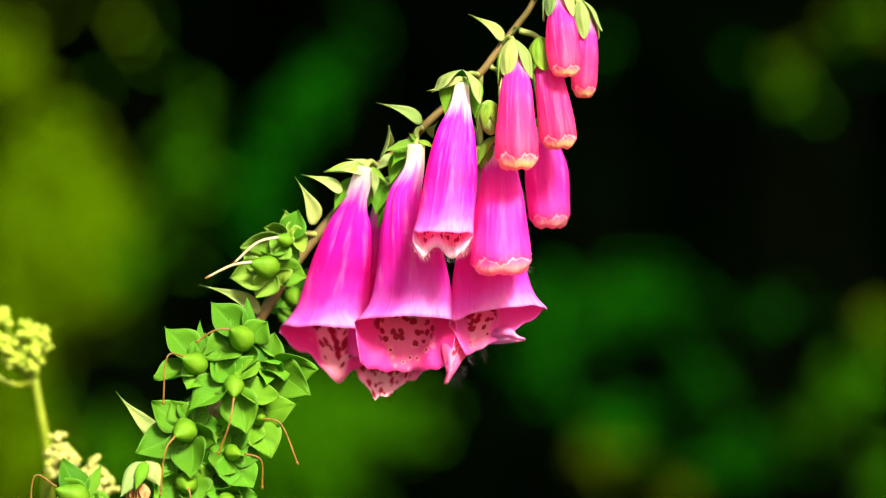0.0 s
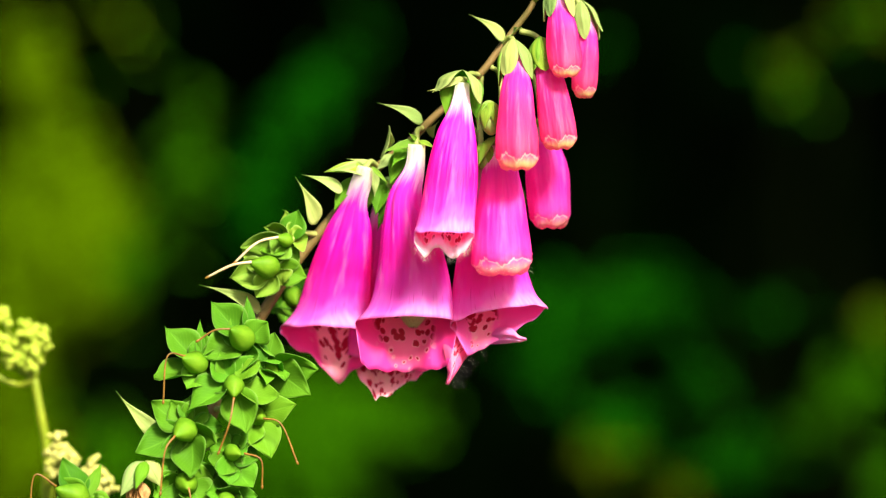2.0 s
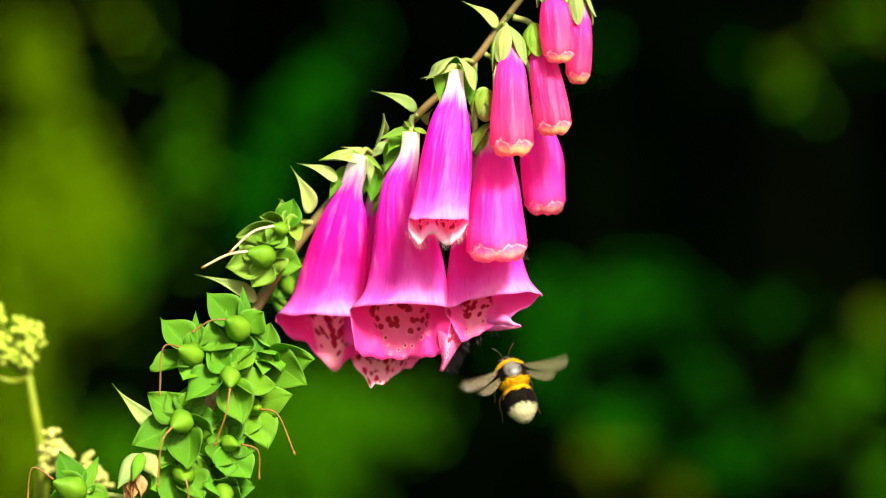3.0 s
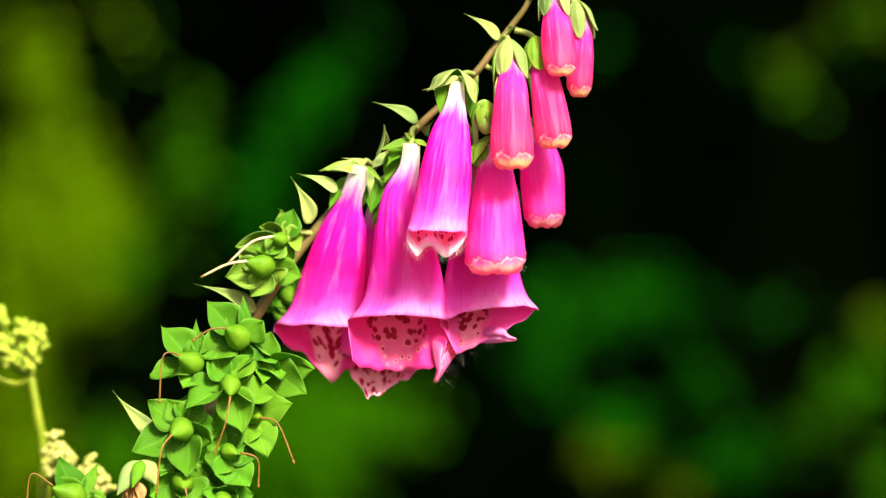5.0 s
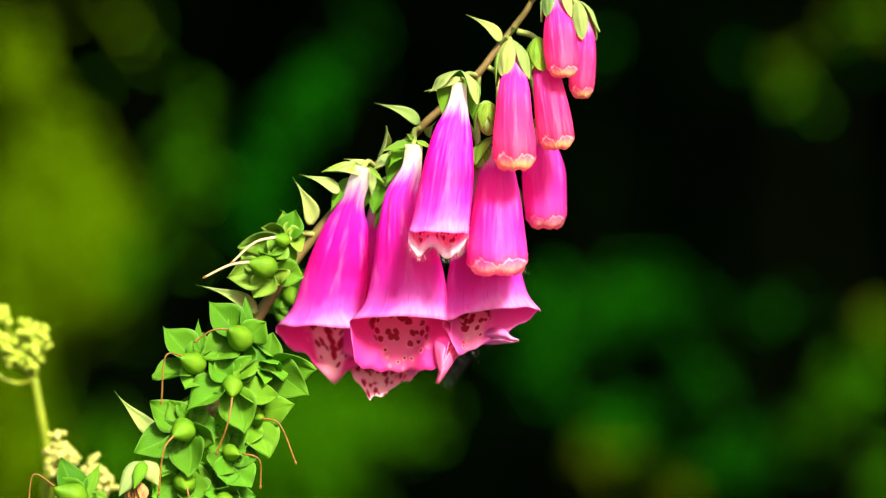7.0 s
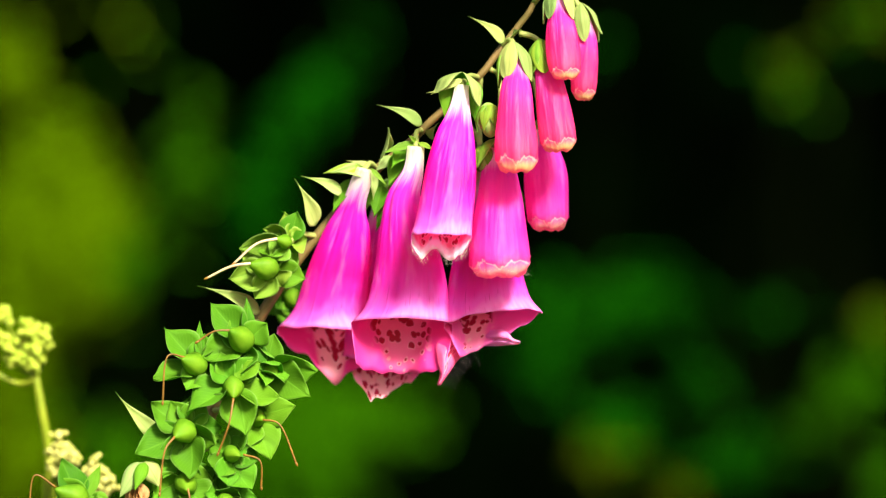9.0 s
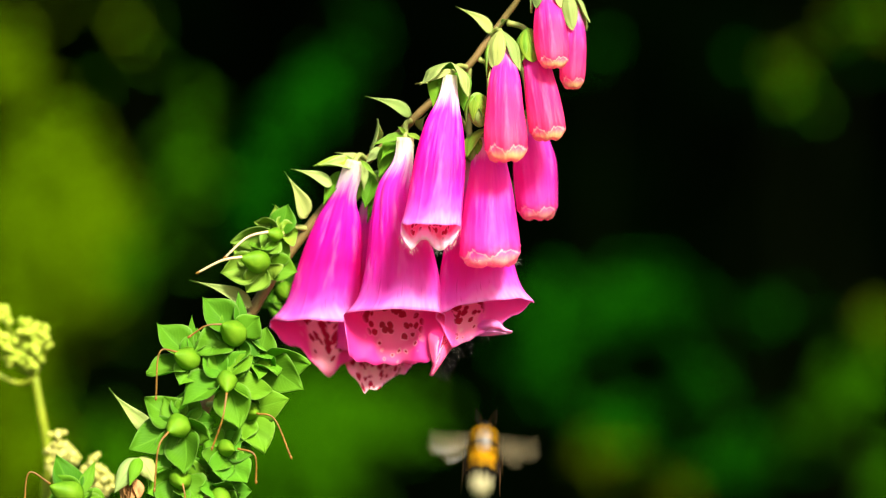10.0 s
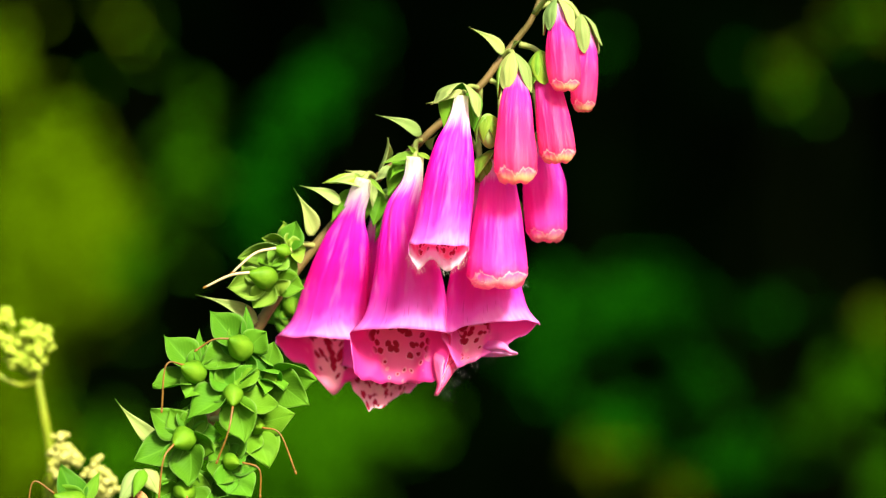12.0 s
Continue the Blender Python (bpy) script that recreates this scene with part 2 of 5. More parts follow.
def thing(name, origin, label, category, group=""):
    ob = new(name)
    ob.empty_display_size = 0.02
    ob.location = origin
    ORIGIN[ob.name] = Vector(origin)
    return tagged(ob, label, category, group)


def spline(points, n):
    """n + 1 places along a smooth curve through the points (any dimension)."""
    p = np.array([list(q) for q in points], float)
    if len(p) == 2:
        return [p[0] + (p[1] - p[0]) * i / n for i in range(n + 1)]
    p = np.vstack([2 * p[0] - p[1], p, 2 * p[-1] - p[-2]])
    out, m = [], len(p) - 3
    for i in range(n + 1):
        s = min(i / n * m, m - 1e-9)
        k, f = int(s), s - int(s)
        a, b, c, d = p[k:k + 4]
        out.append(0.5 * (2 * b + (c - a) * f + (2 * a - 5 * b + 4 * c - d) * f ** 2 + (3 * b - a - 3 * c + d) * f ** 3))
    return out


def grid_faces(bm, rows, closed, uvs=None, mat=0):
    layer = bm.loops.layers.uv.verify()
    made = []
    n = len(rows[0])
    for i in range(len(rows) - 1):
        for j in range(n if closed else n - 1):
            k = (j + 1) % n
            f = bm.faces.new((rows[i][j], rows[i][k], rows[i + 1][k], rows[i + 1][j]))
            f.material_index = mat
            made.append(f)
            if uvs:
                for loop, (a, b) in zip(f.loops, ((i, j), (i, j + 1), (i + 1, j + 1), (i + 1, j))):
                    loop[layer].uv = uvs(a, b)
    return made


def tube(bm, points, radii, n=16, sides=8, rough=0.0, seed=0):
    """A tapered round stalk along a curve; radii are given at even steps."""
    rnd = random.Random(seed)
    c = [Vector(q) for q in spline(points, n)]
    r = [float(q[0]) for q in spline([(a,) for a in radii], n)] if len(radii) > 1 else [radii[0]] * (n + 1)
    rows, side = [], None
    for i in range(n + 1):
        way = (c[min(i + 1, n)] - c[max(i - 1, 0)]).normalized()
        if side is None:
            side = way.orthogonal().normalized()
        side = (side - way * side.dot(way)).normalized()
        up = way.cross(side)
        rows.append([bm.verts.new(c[i] + (side * math.cos(a) + up * math.sin(a)) * r[i] * (1 + rough * rnd.uniform(-1, 1))) for a in [2 * math.pi * j / sides for j in range(sides)]])
    grid_faces(bm, rows, True, lambda a, b: (b / sides, a / n))
    bm.faces.new(rows[0])
    bm.faces.new(rows[-1])
    return c


def leaf(bm, base, tip, width, facing, arch=0.10, cup=0.18, n=9, m=6, sharp=0.75, thick=0.00022, twist=0.0, wave=0.0, seed=0, point=0.25):
    """A leaf blade with a folded midrib, a pointed tip and a real thickness."""
    rnd = random.Random(seed)
    base, tip, facing = Vector(base), Vector(tip), Vector(facing)
    way = tip - base
    length = way.length
    side = way.cross(facing).normalized()
    up = side.cross(way).normalized()
    ph = rnd.uniform(0, 6)
    sheets = []
    for sheet in (1, -1):
        rows = []
        for i in range(n + 1):
            t = i / n
            w = width / 2 * max(math.sin(math.pi * t ** sharp) ** 0.85, 0.0) * (1 - t * t) ** point + width * 0.035 * (1 - t)
            turn = twist * t
            row = []
            for j in range(m + 1):
                s = 2 * j / m - 1
                off = side * (s * w * math.cos(turn)) + up * (s * w * math.sin(turn))
                lift = arch * length * 4 * t * (1 - t) + cup * width * (s * s - 0.4) * math.sin(math.pi * min(t * 1.1, 1)) - 0.05 * width * max(0, 1 - abs(s) * 3)
                lift += wave * width * math.sin(7 * t + ph + 2.2 * s) * abs(s)
                row.append(bm.verts.new(base + way * t + off + up * (lift + sheet * thick / 2 * (1 - 0.6 * abs(s)))))
            rows.append(row)
        grid_faces(bm, rows, False, lambda a, b: (b / m, a / n))
        sheets.append(rows)
    a, b = sheets
    rim_a = a[0] + [r[-1] for r in a[1:]] + a[-1][-2::-1] + [r[0] for r in a[-2:0:-1]]
    rim_b = b[0] + [r[-1] for r in b[1:]] + b[-1][-2::-1] + [r[0] for r in b[-2:0:-1]]
    for i in range(len(rim_a)):
        k = (i + 1) % len(rim_a)
        bm.faces.new((rim_a[i], rim_a[k], rim_b[k], rim_b[i]))


def ovoid(bm, centre, radii, axis, n=12, sides=16, ribs=0, rib=0.0, tip=0.0, lump=0.0):
    """An egg with shallow furrows and a drawn-out tip, along an axis."""
    centre, axis = Vector(centre), Vector(axis).normalized()
    side = axis.orthogonal().normalized()
    up = axis.cross(side)
    rows = []
    for i in range(n + 1):
        a = math.pi * i / n
        z, r = -math.cos(a), max(math.sin(a), 0.02)
        if z > 0:
            r *= 1 - tip * z * 0.5
            z *= 1 + tip * 0.4
        row = []
        for j in range(sides):
            b = 2 * math.pi * j / sides
            k = r * (1 - rib * abs(math.cos(b * ribs / 2)) ** 6 if ribs else r / r)
            if not ribs:
                k = r
            if lump:
                k *= 1 + lump * noise.noise(Vector((math.cos(b), math.sin(b), z)) * 1.6 + centre * 900)
            row.append(bm.verts.new(centre + axis * z * radii[1] + (side * math.cos(b) + up * math.sin(b)) * k * radii[0]))
        rows.append(row)
    grid_faces(bm, rows, True, lambda a, b: (b / sides, a / n))
    bm.faces.new(rows[0])
    bm.faces.new(rows[-1])


class Axis:
    """The curved axis of a bell and its half-width along it; it goes on straight past the near rim."""

    def __init__(self, rows, top_depth, mouth_depth):
        self.n, self.lead, self.tilt = 40, 0.0, None
        k = len(rows) - 1
        fine = np.array(spline([(x, z, top_depth + (mouth_depth - top_depth) * i / k, hw) for i, (x, z, hw) in enumerate(rows)], 400))
        run = np.concatenate([[0], np.cumsum(np.linalg.norm(np.diff(fine[:, :3], axis=0), axis=1))])
        even = np.linspace(0, run[-1], self.n + 1)
        self.s = np.stack([np.interp(even, run, fine[:, c]) for c in range(4)], axis=1)

    def get(self, s):
        f = min(max(s, 0), 0.99999) * self.n
        i = int(f)
        q = self.s[i] + (self.s[i + 1] - self.s[i]) * (f - i)
        c = at(*q[:3])
        if s > 1:
            long = (at(*self.s[-1][:3]) - at(*self.s[0][:3])).length
            c += Vector((self.lead, 0, -1)) * long * (s - 1)
        return c, q[3] / 1000

    def side(self, s):
        way = (self.get(s + 0.03)[0] - self.get(s - 0.03)[0])
        way.y = 0
        way.normalize()
        across = Vector((-way.z, 0, way.x))
        if self.tilt is not None:
            # the mouth has a slant of its own
            f = min(1.0, max(0.0, (s - 0.55) / 0.35))
            across = across.lerp(Vector((math.cos(radians(self.tilt)), 0, math.sin(radians(self.tilt)))), f).normalized()
        return across


def bell(parent, rows, depths, lip, materials, label, ratio=0.62, flare=0.0, scallop=0.02, near=0.0, lead=0.0, tilt=None, forward=0.0, seed=0, sides=120, name="flower", lobe=0.0013, tongue=0.0):
    """An open foxglove bell: a tube with a short near rim and a long spotted lip on the far side."""
    ax = Axis(rows, *depths)
    ax.lead, ax.tilt = lead, tilt
    rnd = random.Random(seed)
    ph = rnd.uniform(0, 6)
    rings = 44
    # lengthwise furrows on the near side of the tube
    folds = [(rnd.uniform(0.07, 0.13), radians(-90 + d + rnd.uniform(-10, 10))) for d in (-42, 4, 40)]
    bm = bmesh.new()
    bm.loops.layers.uv.verify()

    places, drops = zip(*lip)
    length = (at(*ax.s[-1][:3]) - at(*ax.s[0][:3])).length * 1000

    def reach(a):
        c, s = math.cos(a), math.sin(a)
        long = 0.0
        if s > 0:
            # the lip's outline: place across the mouth, drop below the rim
            long = float(np.interp(c, places, drops)) / length
            long *= 1 + 0.02 * math.sin(17 * a + ph)
        return 1 + long + near * max(0, -s) + scallop * (0.5 * math.sin(5 * a + ph) + 0.5 * math.sin(8 * a + 2 * ph)) * (0.35 if s < 0 else 1)

    shells = []
    for inner in (0, 1):
        rings_made = []
        for i in range(rings + 1):
            t = i / rings
            row = []
            for j in range(sides):
                a = 2 * math.pi * j / sides
                s = t * reach(a)
                c, hw = ax.get(s)
                if s > 1:
                    hw *= 1 + flare * (s - 1)
                hw *= 1 + 0.02 * math.sin(6 * a + ph) * t * t + 0.012 * max(0, t - 0.9) * 10 * math.sin(9 * a + ph) + 0.045 * min(1, t * 3) * noise.noise(Vector((math.cos(a) * 1.7 + seed, math.sin(a) * 1.7, t * 2.2)))
                for fold, turn in folds:
                    off = math.atan2(math.sin(a - turn - 0.5 * (t - 0.3)), math.cos(a - turn - 0.5 * (t - 0.3)))
                    hw *= 1 - fold * math.exp(-(off / 0.17) ** 2) * math.sin(math.pi * min(1, max(0, (t - 0.06) / 0.62))) ** 2
                hw -= inner * (0.0004 - 0.00025 * t)
                # the side lobes of the lip fold forward of its tongue, along a crease
                fold_y = 0.0
                if s > 1 and math.sin(a) > 0:
                    g = min(1.0, (s - 1) / 0.12)
                    way = (abs(math.cos(a) - tongue) - (0.56 - 0.24 * min(1.0, (s - 1) / 0.25))) / 0.10
                    fold_y = -lobe * g * (math.tanh(way) + 0.7 * math.exp(-way * way)) + 0.0007 * g * noise.noise(Vector((math.cos(a) * 5 + seed, s * 9, seed)))
                row.append(bm.verts.new(c + ax.side(min(s, 1)) * (math.cos(a) * hw) + Vector((0, math.sin(a) * hw * ratio - forward * max(0.0, s - 0.97) + fold_y, 0))))
            rings_made.append(row)
        made = grid_faces(bm, rings_made, True, lambda a, b: (b / sides, a / rings), inner)
        if inner:
            # the lining is a layer of its own only on the long lip and along the rim
            bmesh.ops.delete(bm, geom=[f for q, f in enumerate(made) if not ((q // sides) / rings > 0.93 or ((q // sides) / rings > 0.42 and math.sin(2 * math.pi * (q % sides + 0.5) / sides) > -0.2))], context="FACES_ONLY")
        shells.append(rings_made)
    grid_faces(bm, [shells[0][-1], shells[1][-1]], True, lambda a, b: (b / sides, 1.0), 0)
    bm.faces.new(shells[0][0])
    loose = [v for v in bm.verts if not v.link_faces]
    bmesh.ops.delete(bm, geom=loose, context="VERTS")
    ax.rim = [v.co.copy() for v in shells[0][-1]]
    ob = part(name, bm, materials, parent, label, ax.get(0)[0])
    return ob, ax


def bud(parent, rows, depths, material, label, ratio=0.92, seed=0, sides=48, name="bud", lean=0.0):
    """A closed bell: a swollen tube whose lobes are still folded over the mouth."""
    ax = Axis(rows, *depths)
    rnd = random.Random(seed)
    ph = rnd.uniform(0, 6)
    rings = 40
    bm = bmesh.new()
    bm.loops.layers.uv.verify()
    made = []
    for i in range(rings + 1):
        t = i / rings
        row = []
        for j in range(sides):
            a = 2 * math.pi * j / sides
            zig = 0.855 + 0.055 * abs(math.sin(2.5 * a + 0.75 * math.pi)) + 0.012 * math.sin(3 * a + ph)
            c, hw = ax.get(t)
            if t > 0.93:
                hw *= math.sqrt(max(0.0, 1 - ((t - 0.93) / 0.07) ** 2)) * 0.38 + 0.62
            hw *= 1 + 0.045 * math.exp(-((t - zig) / 0.014) ** 2) - 0.07 * max(0, min(1, (t - zig) * 24))
            hw *= 1 + 0.03 * math.cos(5 * a + ph) * min(1, t * 1.6) + 0.015 * math.sin(8 * a + 2 * ph + 4 * t)
            hw *= 1 + 0.05 * min(1, t * 3) * noise.noise(Vector((math.cos(a) * 1.9 + seed, math.sin(a) * 1.9, t * 2.5)))
            drop = lean * math.cos(a) * max(0, t - 0.6) + 0.9 * max(0, t - 0.9) * math.sin(5 * a + ph)
            row.append(bm.verts.new(c + ax.side(t) * (math.cos(a) * hw) + Vector((0, math.sin(a) * hw * ratio, drop * hw))))
        made.append(row)
    grid_faces(bm, made, True, lambda a, b: (b / sides, a / rings))
    bm.faces.new(made[0])
    # the mouth is folded inwards
    last = made[-1]
    mid = sum((v.co for v in last), Vector()) / sides
    fold = [bm.verts.new(mid + (v.co - mid) * 0.45 + (ax.get(0.9)[0] - ax.get(1.0)[0]) * 0.25) for v in last]
    grid_faces(bm, [last, fold], True, lambda a, b: (b / sides, 1.0))
    bm.faces.new(fold)
    ob = part(name, bm, material, parent, label, ax.get(0)[0])
    return ob, ax


def calyx(flower, ax, reach, widths, material, spread=1.45, angles=(-35, 40, 100, 160, 215), arch=0.16, tops=0.7, seed=0):
    """Sepals that clasp the foot of a bell."""
    rnd = random.Random(seed)
    top, hw0 = ax.get(0.0)
    bm = bmesh.new()
    down = (ax.get(0.1)[0] - top).normalized()
    ovoid(bm, top - down * hw0 * 0.1, (hw0 * 0.75 + 0.0002, hw0 * 0.8), down, 8, 16, 5, 0.12)
    part("calyx_cup", bm, GREEN_BUD, flower, "", top)
    for k, deg in enumerate(angles):
        a = radians(deg) + rnd.uniform(-0.1, 0.1)
        c, hw = ax.get(reach)
        out = ax.side(reach) * math.cos(a) + Vector((0, math.sin(a), 0))
        foot = top - down * hw0 * tops + out * 0.0006
        tip = c + out * (hw * spread + 0.0008) + Vector((0, 0, rnd.uniform(-1, 1) * 0.001))
        bm = bmesh.new()
        leaf(bm, foot, tip, widths / 1000 * rnd.uniform(0.85, 1.15), out, arch * rnd.uniform(1.1, 1.6), -0.24, 12, 8, seed=seed * 7 + k, sharp=rnd.uniform(0.66, 0.8), wave=0.05, point=0.12)
        part("sepal", bm, material, flower, "", foot)


def clasp(flower, apex, foot, sepals):
    """Sepals that close round the foot of a bud like a cap: each is (turn, half its breadth in degrees, length, radius, flare, material); millimetres."""
    apex, down = Vector(apex), (Vector(foot) - Vector(apex)).normalized()
    across = Vector((-down.z, 0, down.x)).normalized()
    for k, (turn, half, long, radius, flare, material) in enumerate(sepals):
        bm = bmesh.new()
        n, m = 16, 10
        sheets = []
        for sheet in (0, 1):
            rows = []
            for i in range(n + 1):
                q = i / n
                r = radius * math.sin(math.pi / 2 * min(1.0, q / 0.55)) ** 0.75 * (1 + flare * max(0.0, q - 0.4) ** 2)
                wide = radians(half) * max(0.0, 1 - q ** 3.2) ** 0.8
                row = []
                for j in range(m + 1):
                    w = 2 * j / m - 1
                    a = radians(turn) + wide * w + 0.10 * q * math.sin(k * 2.1)
                    rr = r * (1 + 0.035 * math.cos(9 * w) * math.sin(math.pi * q) + 0.05 * w * w * q + 0.012 * (k % 3)) - sheet * 0.22
                    row.append(bm.verts.new(apex + (down * long * q + (across * math.cos(a) + Vector((0, math.sin(a), 0))) * rr) / 1000))
                rows.append(row)
            grid_faces(bm, rows, False, lambda i, j: (j / m, i / n))
            sheets.append(rows)
        outer, inner = ([r[0] for r in rows] + [r[-1] for r in rows[::-1]] for rows in sheets)
        for i in range(len(outer) - 1):
            bm.faces.new((outer[i], outer[i + 1], inner[i + 1], inner[i]))
        part("sepal", bm, material, flower, "", apex)


def sepals_at(flower, leaves):
    """Spread sepals: each is (base x, z, tip x, z, breadth, depth, material); millimetres of the plan."""
    for k, (bx, bz, tx, tz, wide, depth, material) in enumerate(leaves):
        bm = bmesh.new()
        rnd = random.Random(k)
        leaf(bm, at(bx, bz, depth + 1), at(tx, tz, depth - 1), wide / 1000, (rnd.uniform(-0.3, 0.3), -1, rnd.uniform(0.1, 0.6)), 0.05, 0.16, 12, 8, 0.8, seed=k, wave=0.04, point=0.5)
        part("sepal", bm, material, flower, "", at(bx, bz, depth + 1))


def hairs(parent, places, length, spread, name="hairs", label="fine pale hairs on the rim", seed=0, count=3, radius=0.00001):
    rnd = random.Random(seed)
    bm = bmesh.new()
    for p, way in places:
        for _ in range(count):
            d = (Vector(way).normalized() + Vector((rnd.uniform(-1, 1), rnd.uniform(-1, 1), rnd.uniform(-1, 1))) * spread).normalized()
            q = Vector(p) + Vector((rnd.uniform(-1, 1), rnd.uniform(-1, 1), rnd.uniform(-1, 1))) * 0.0006
            l = length * rnd.uniform(0.5, 1.1)
            bend = Vector((rnd.uniform(-1, 1), rnd.uniform(-1, 1), -0.6)) * l * 0.18
            tube(bm, [q - d * 0.0004, q + d * l * 0.55, q + d * l + bend], [radius, radius * 0.8, radius * 0.3], 4, 4)
    return tagged(part(name, bm, HAIR, parent, label, ORIGIN[parent.name]), kind="stuff")


def petal_lobe(parent, left, right, depth, material, label):
    """A lobe of a lip that hangs apart from it, bulging and crumpled, between two edges (millimetres of the plan)."""
    bm = bmesh.new()
    n, m, sheets = 16, 10, []
    a, b = spline(left, n), spline(right, n)
    for sheet in (0, 1):
        rows = []
        for i in range(n + 1):
            row = []
            for j in range(m + 1):
                f = j / m
                x, z = a[i] + (b[i] - a[i]) * f
                bulge = 1.5 * math.sin(math.pi * f) - 0.8 * math.exp(-((f - 0.62) / 0.10) ** 2) + 0.9 * math.sin(math.pi * i / n) + 0.5 * noise.noise(Vector((f * 4, i * 0.4, 7)))
                row.append(bm.verts.new(at(x, z, depth - bulge + 6.5 * (1 - i / n) ** 2 + 0.25 * sheet)))
            rows.append(row)
        grid_faces(bm, rows, False, lambda i, j: (j / m, i / n))
        sheets.append(rows)
    rims = [[r[0] for r in rows] + rows[-1][1:] + [r[-1] for r in rows[-2::-1]] + rows[0][-2::-1] for rows in sheets]
    for i in range(len(rims[0]) - 1):
        bm.faces.new((rims[0][i], rims[0][i + 1], rims[1][i + 1], rims[1][i]))
    return part("lip_lobe", bm, material, parent, label, at(*left[0], depth))


# ---- ground and the wood behind ----
def ground():
    bm = bmesh.new()
    rnd = random.Random(3)
    rings = [0.0, 0.3, 0.7, 1.2, 2, 3, 4.5, 7, 12, 30, 120, 900]
    rows = []
    for r in rings[1:]:
        rows.append([bm.verts.new((r * math.cos(a), r * math.sin(a), (rnd.uniform(-0.015, 0.015) if r < 13 else 0.0))) for a in [2 * math.pi * j / 40 for j in range(40)]])
    grid_faces(bm, rows, True)
    bm.faces.new(rows[0])
    n = Nodes("meadow_floor")
    a = n.noise(n.place(), 35.0, 5.0)
    b = n.noise(n.place(), 2.0, 3.0)
    col = n.mix(n.grey(a, [(0.35, 0), (0.65, 1)]), (0.035, 0.03, 0.014, 1), (0.05, 0.10, 0.015, 1))
    col = n.mix(n.grey(b, [(0.4, 0), (0.6, 0.6)]), col, (0.03, 0.07, 0.012, 1))
    n.surface(col, 0.95, 0.2)
    n.bump(a, 0.6, 0.02)
    tagged(part("ground", bm, n.mat), "dark mossy earth with short grass", "ground", kind="structure")


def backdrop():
    """A dark, uneven wall of foliage in an arc behind everything, the shade painted into its colour."""
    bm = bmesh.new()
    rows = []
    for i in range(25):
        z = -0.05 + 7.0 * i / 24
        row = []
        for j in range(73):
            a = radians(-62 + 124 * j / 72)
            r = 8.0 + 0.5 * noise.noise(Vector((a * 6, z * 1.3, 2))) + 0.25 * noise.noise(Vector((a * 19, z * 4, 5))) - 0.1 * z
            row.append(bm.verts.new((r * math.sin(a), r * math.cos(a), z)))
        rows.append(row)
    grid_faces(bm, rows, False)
    n = Nodes("foliage_shade_painted")
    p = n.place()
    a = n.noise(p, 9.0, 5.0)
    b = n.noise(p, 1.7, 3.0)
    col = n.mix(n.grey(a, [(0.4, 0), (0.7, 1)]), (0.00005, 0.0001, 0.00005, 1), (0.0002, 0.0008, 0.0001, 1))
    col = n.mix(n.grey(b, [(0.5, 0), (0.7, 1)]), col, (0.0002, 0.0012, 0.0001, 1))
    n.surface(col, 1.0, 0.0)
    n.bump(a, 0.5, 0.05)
    tagged(part("backdrop", bm, n.mat), "dark wall of woodland foliage, shade painted into its colour", "woodland", kind="structure")


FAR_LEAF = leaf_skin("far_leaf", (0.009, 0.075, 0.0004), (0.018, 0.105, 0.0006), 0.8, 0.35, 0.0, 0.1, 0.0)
# deep green with half shade put into the colour
FAR_LEAF_SHADED = leaf_skin("far_leaf_shaded", (0.0015, 0.042, 0.0005), (0.003, 0.062, 0.0007), 0.8, 0.3, 0.0, 0.1, 0.0)
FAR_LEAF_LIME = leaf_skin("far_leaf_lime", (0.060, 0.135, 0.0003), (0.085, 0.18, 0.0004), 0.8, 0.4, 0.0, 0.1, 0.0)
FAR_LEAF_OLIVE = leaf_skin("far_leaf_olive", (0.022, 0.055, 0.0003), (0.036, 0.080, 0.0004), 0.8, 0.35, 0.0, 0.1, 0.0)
# near-black because the shade on the twigs is put into their colour
TWIG = skin("shade_painted_bark", (0.0006, 0.001, 0.0003), (0.0014, 0.0022, 0.0005), 60.0, 1.0, 0.0003, 0.0)


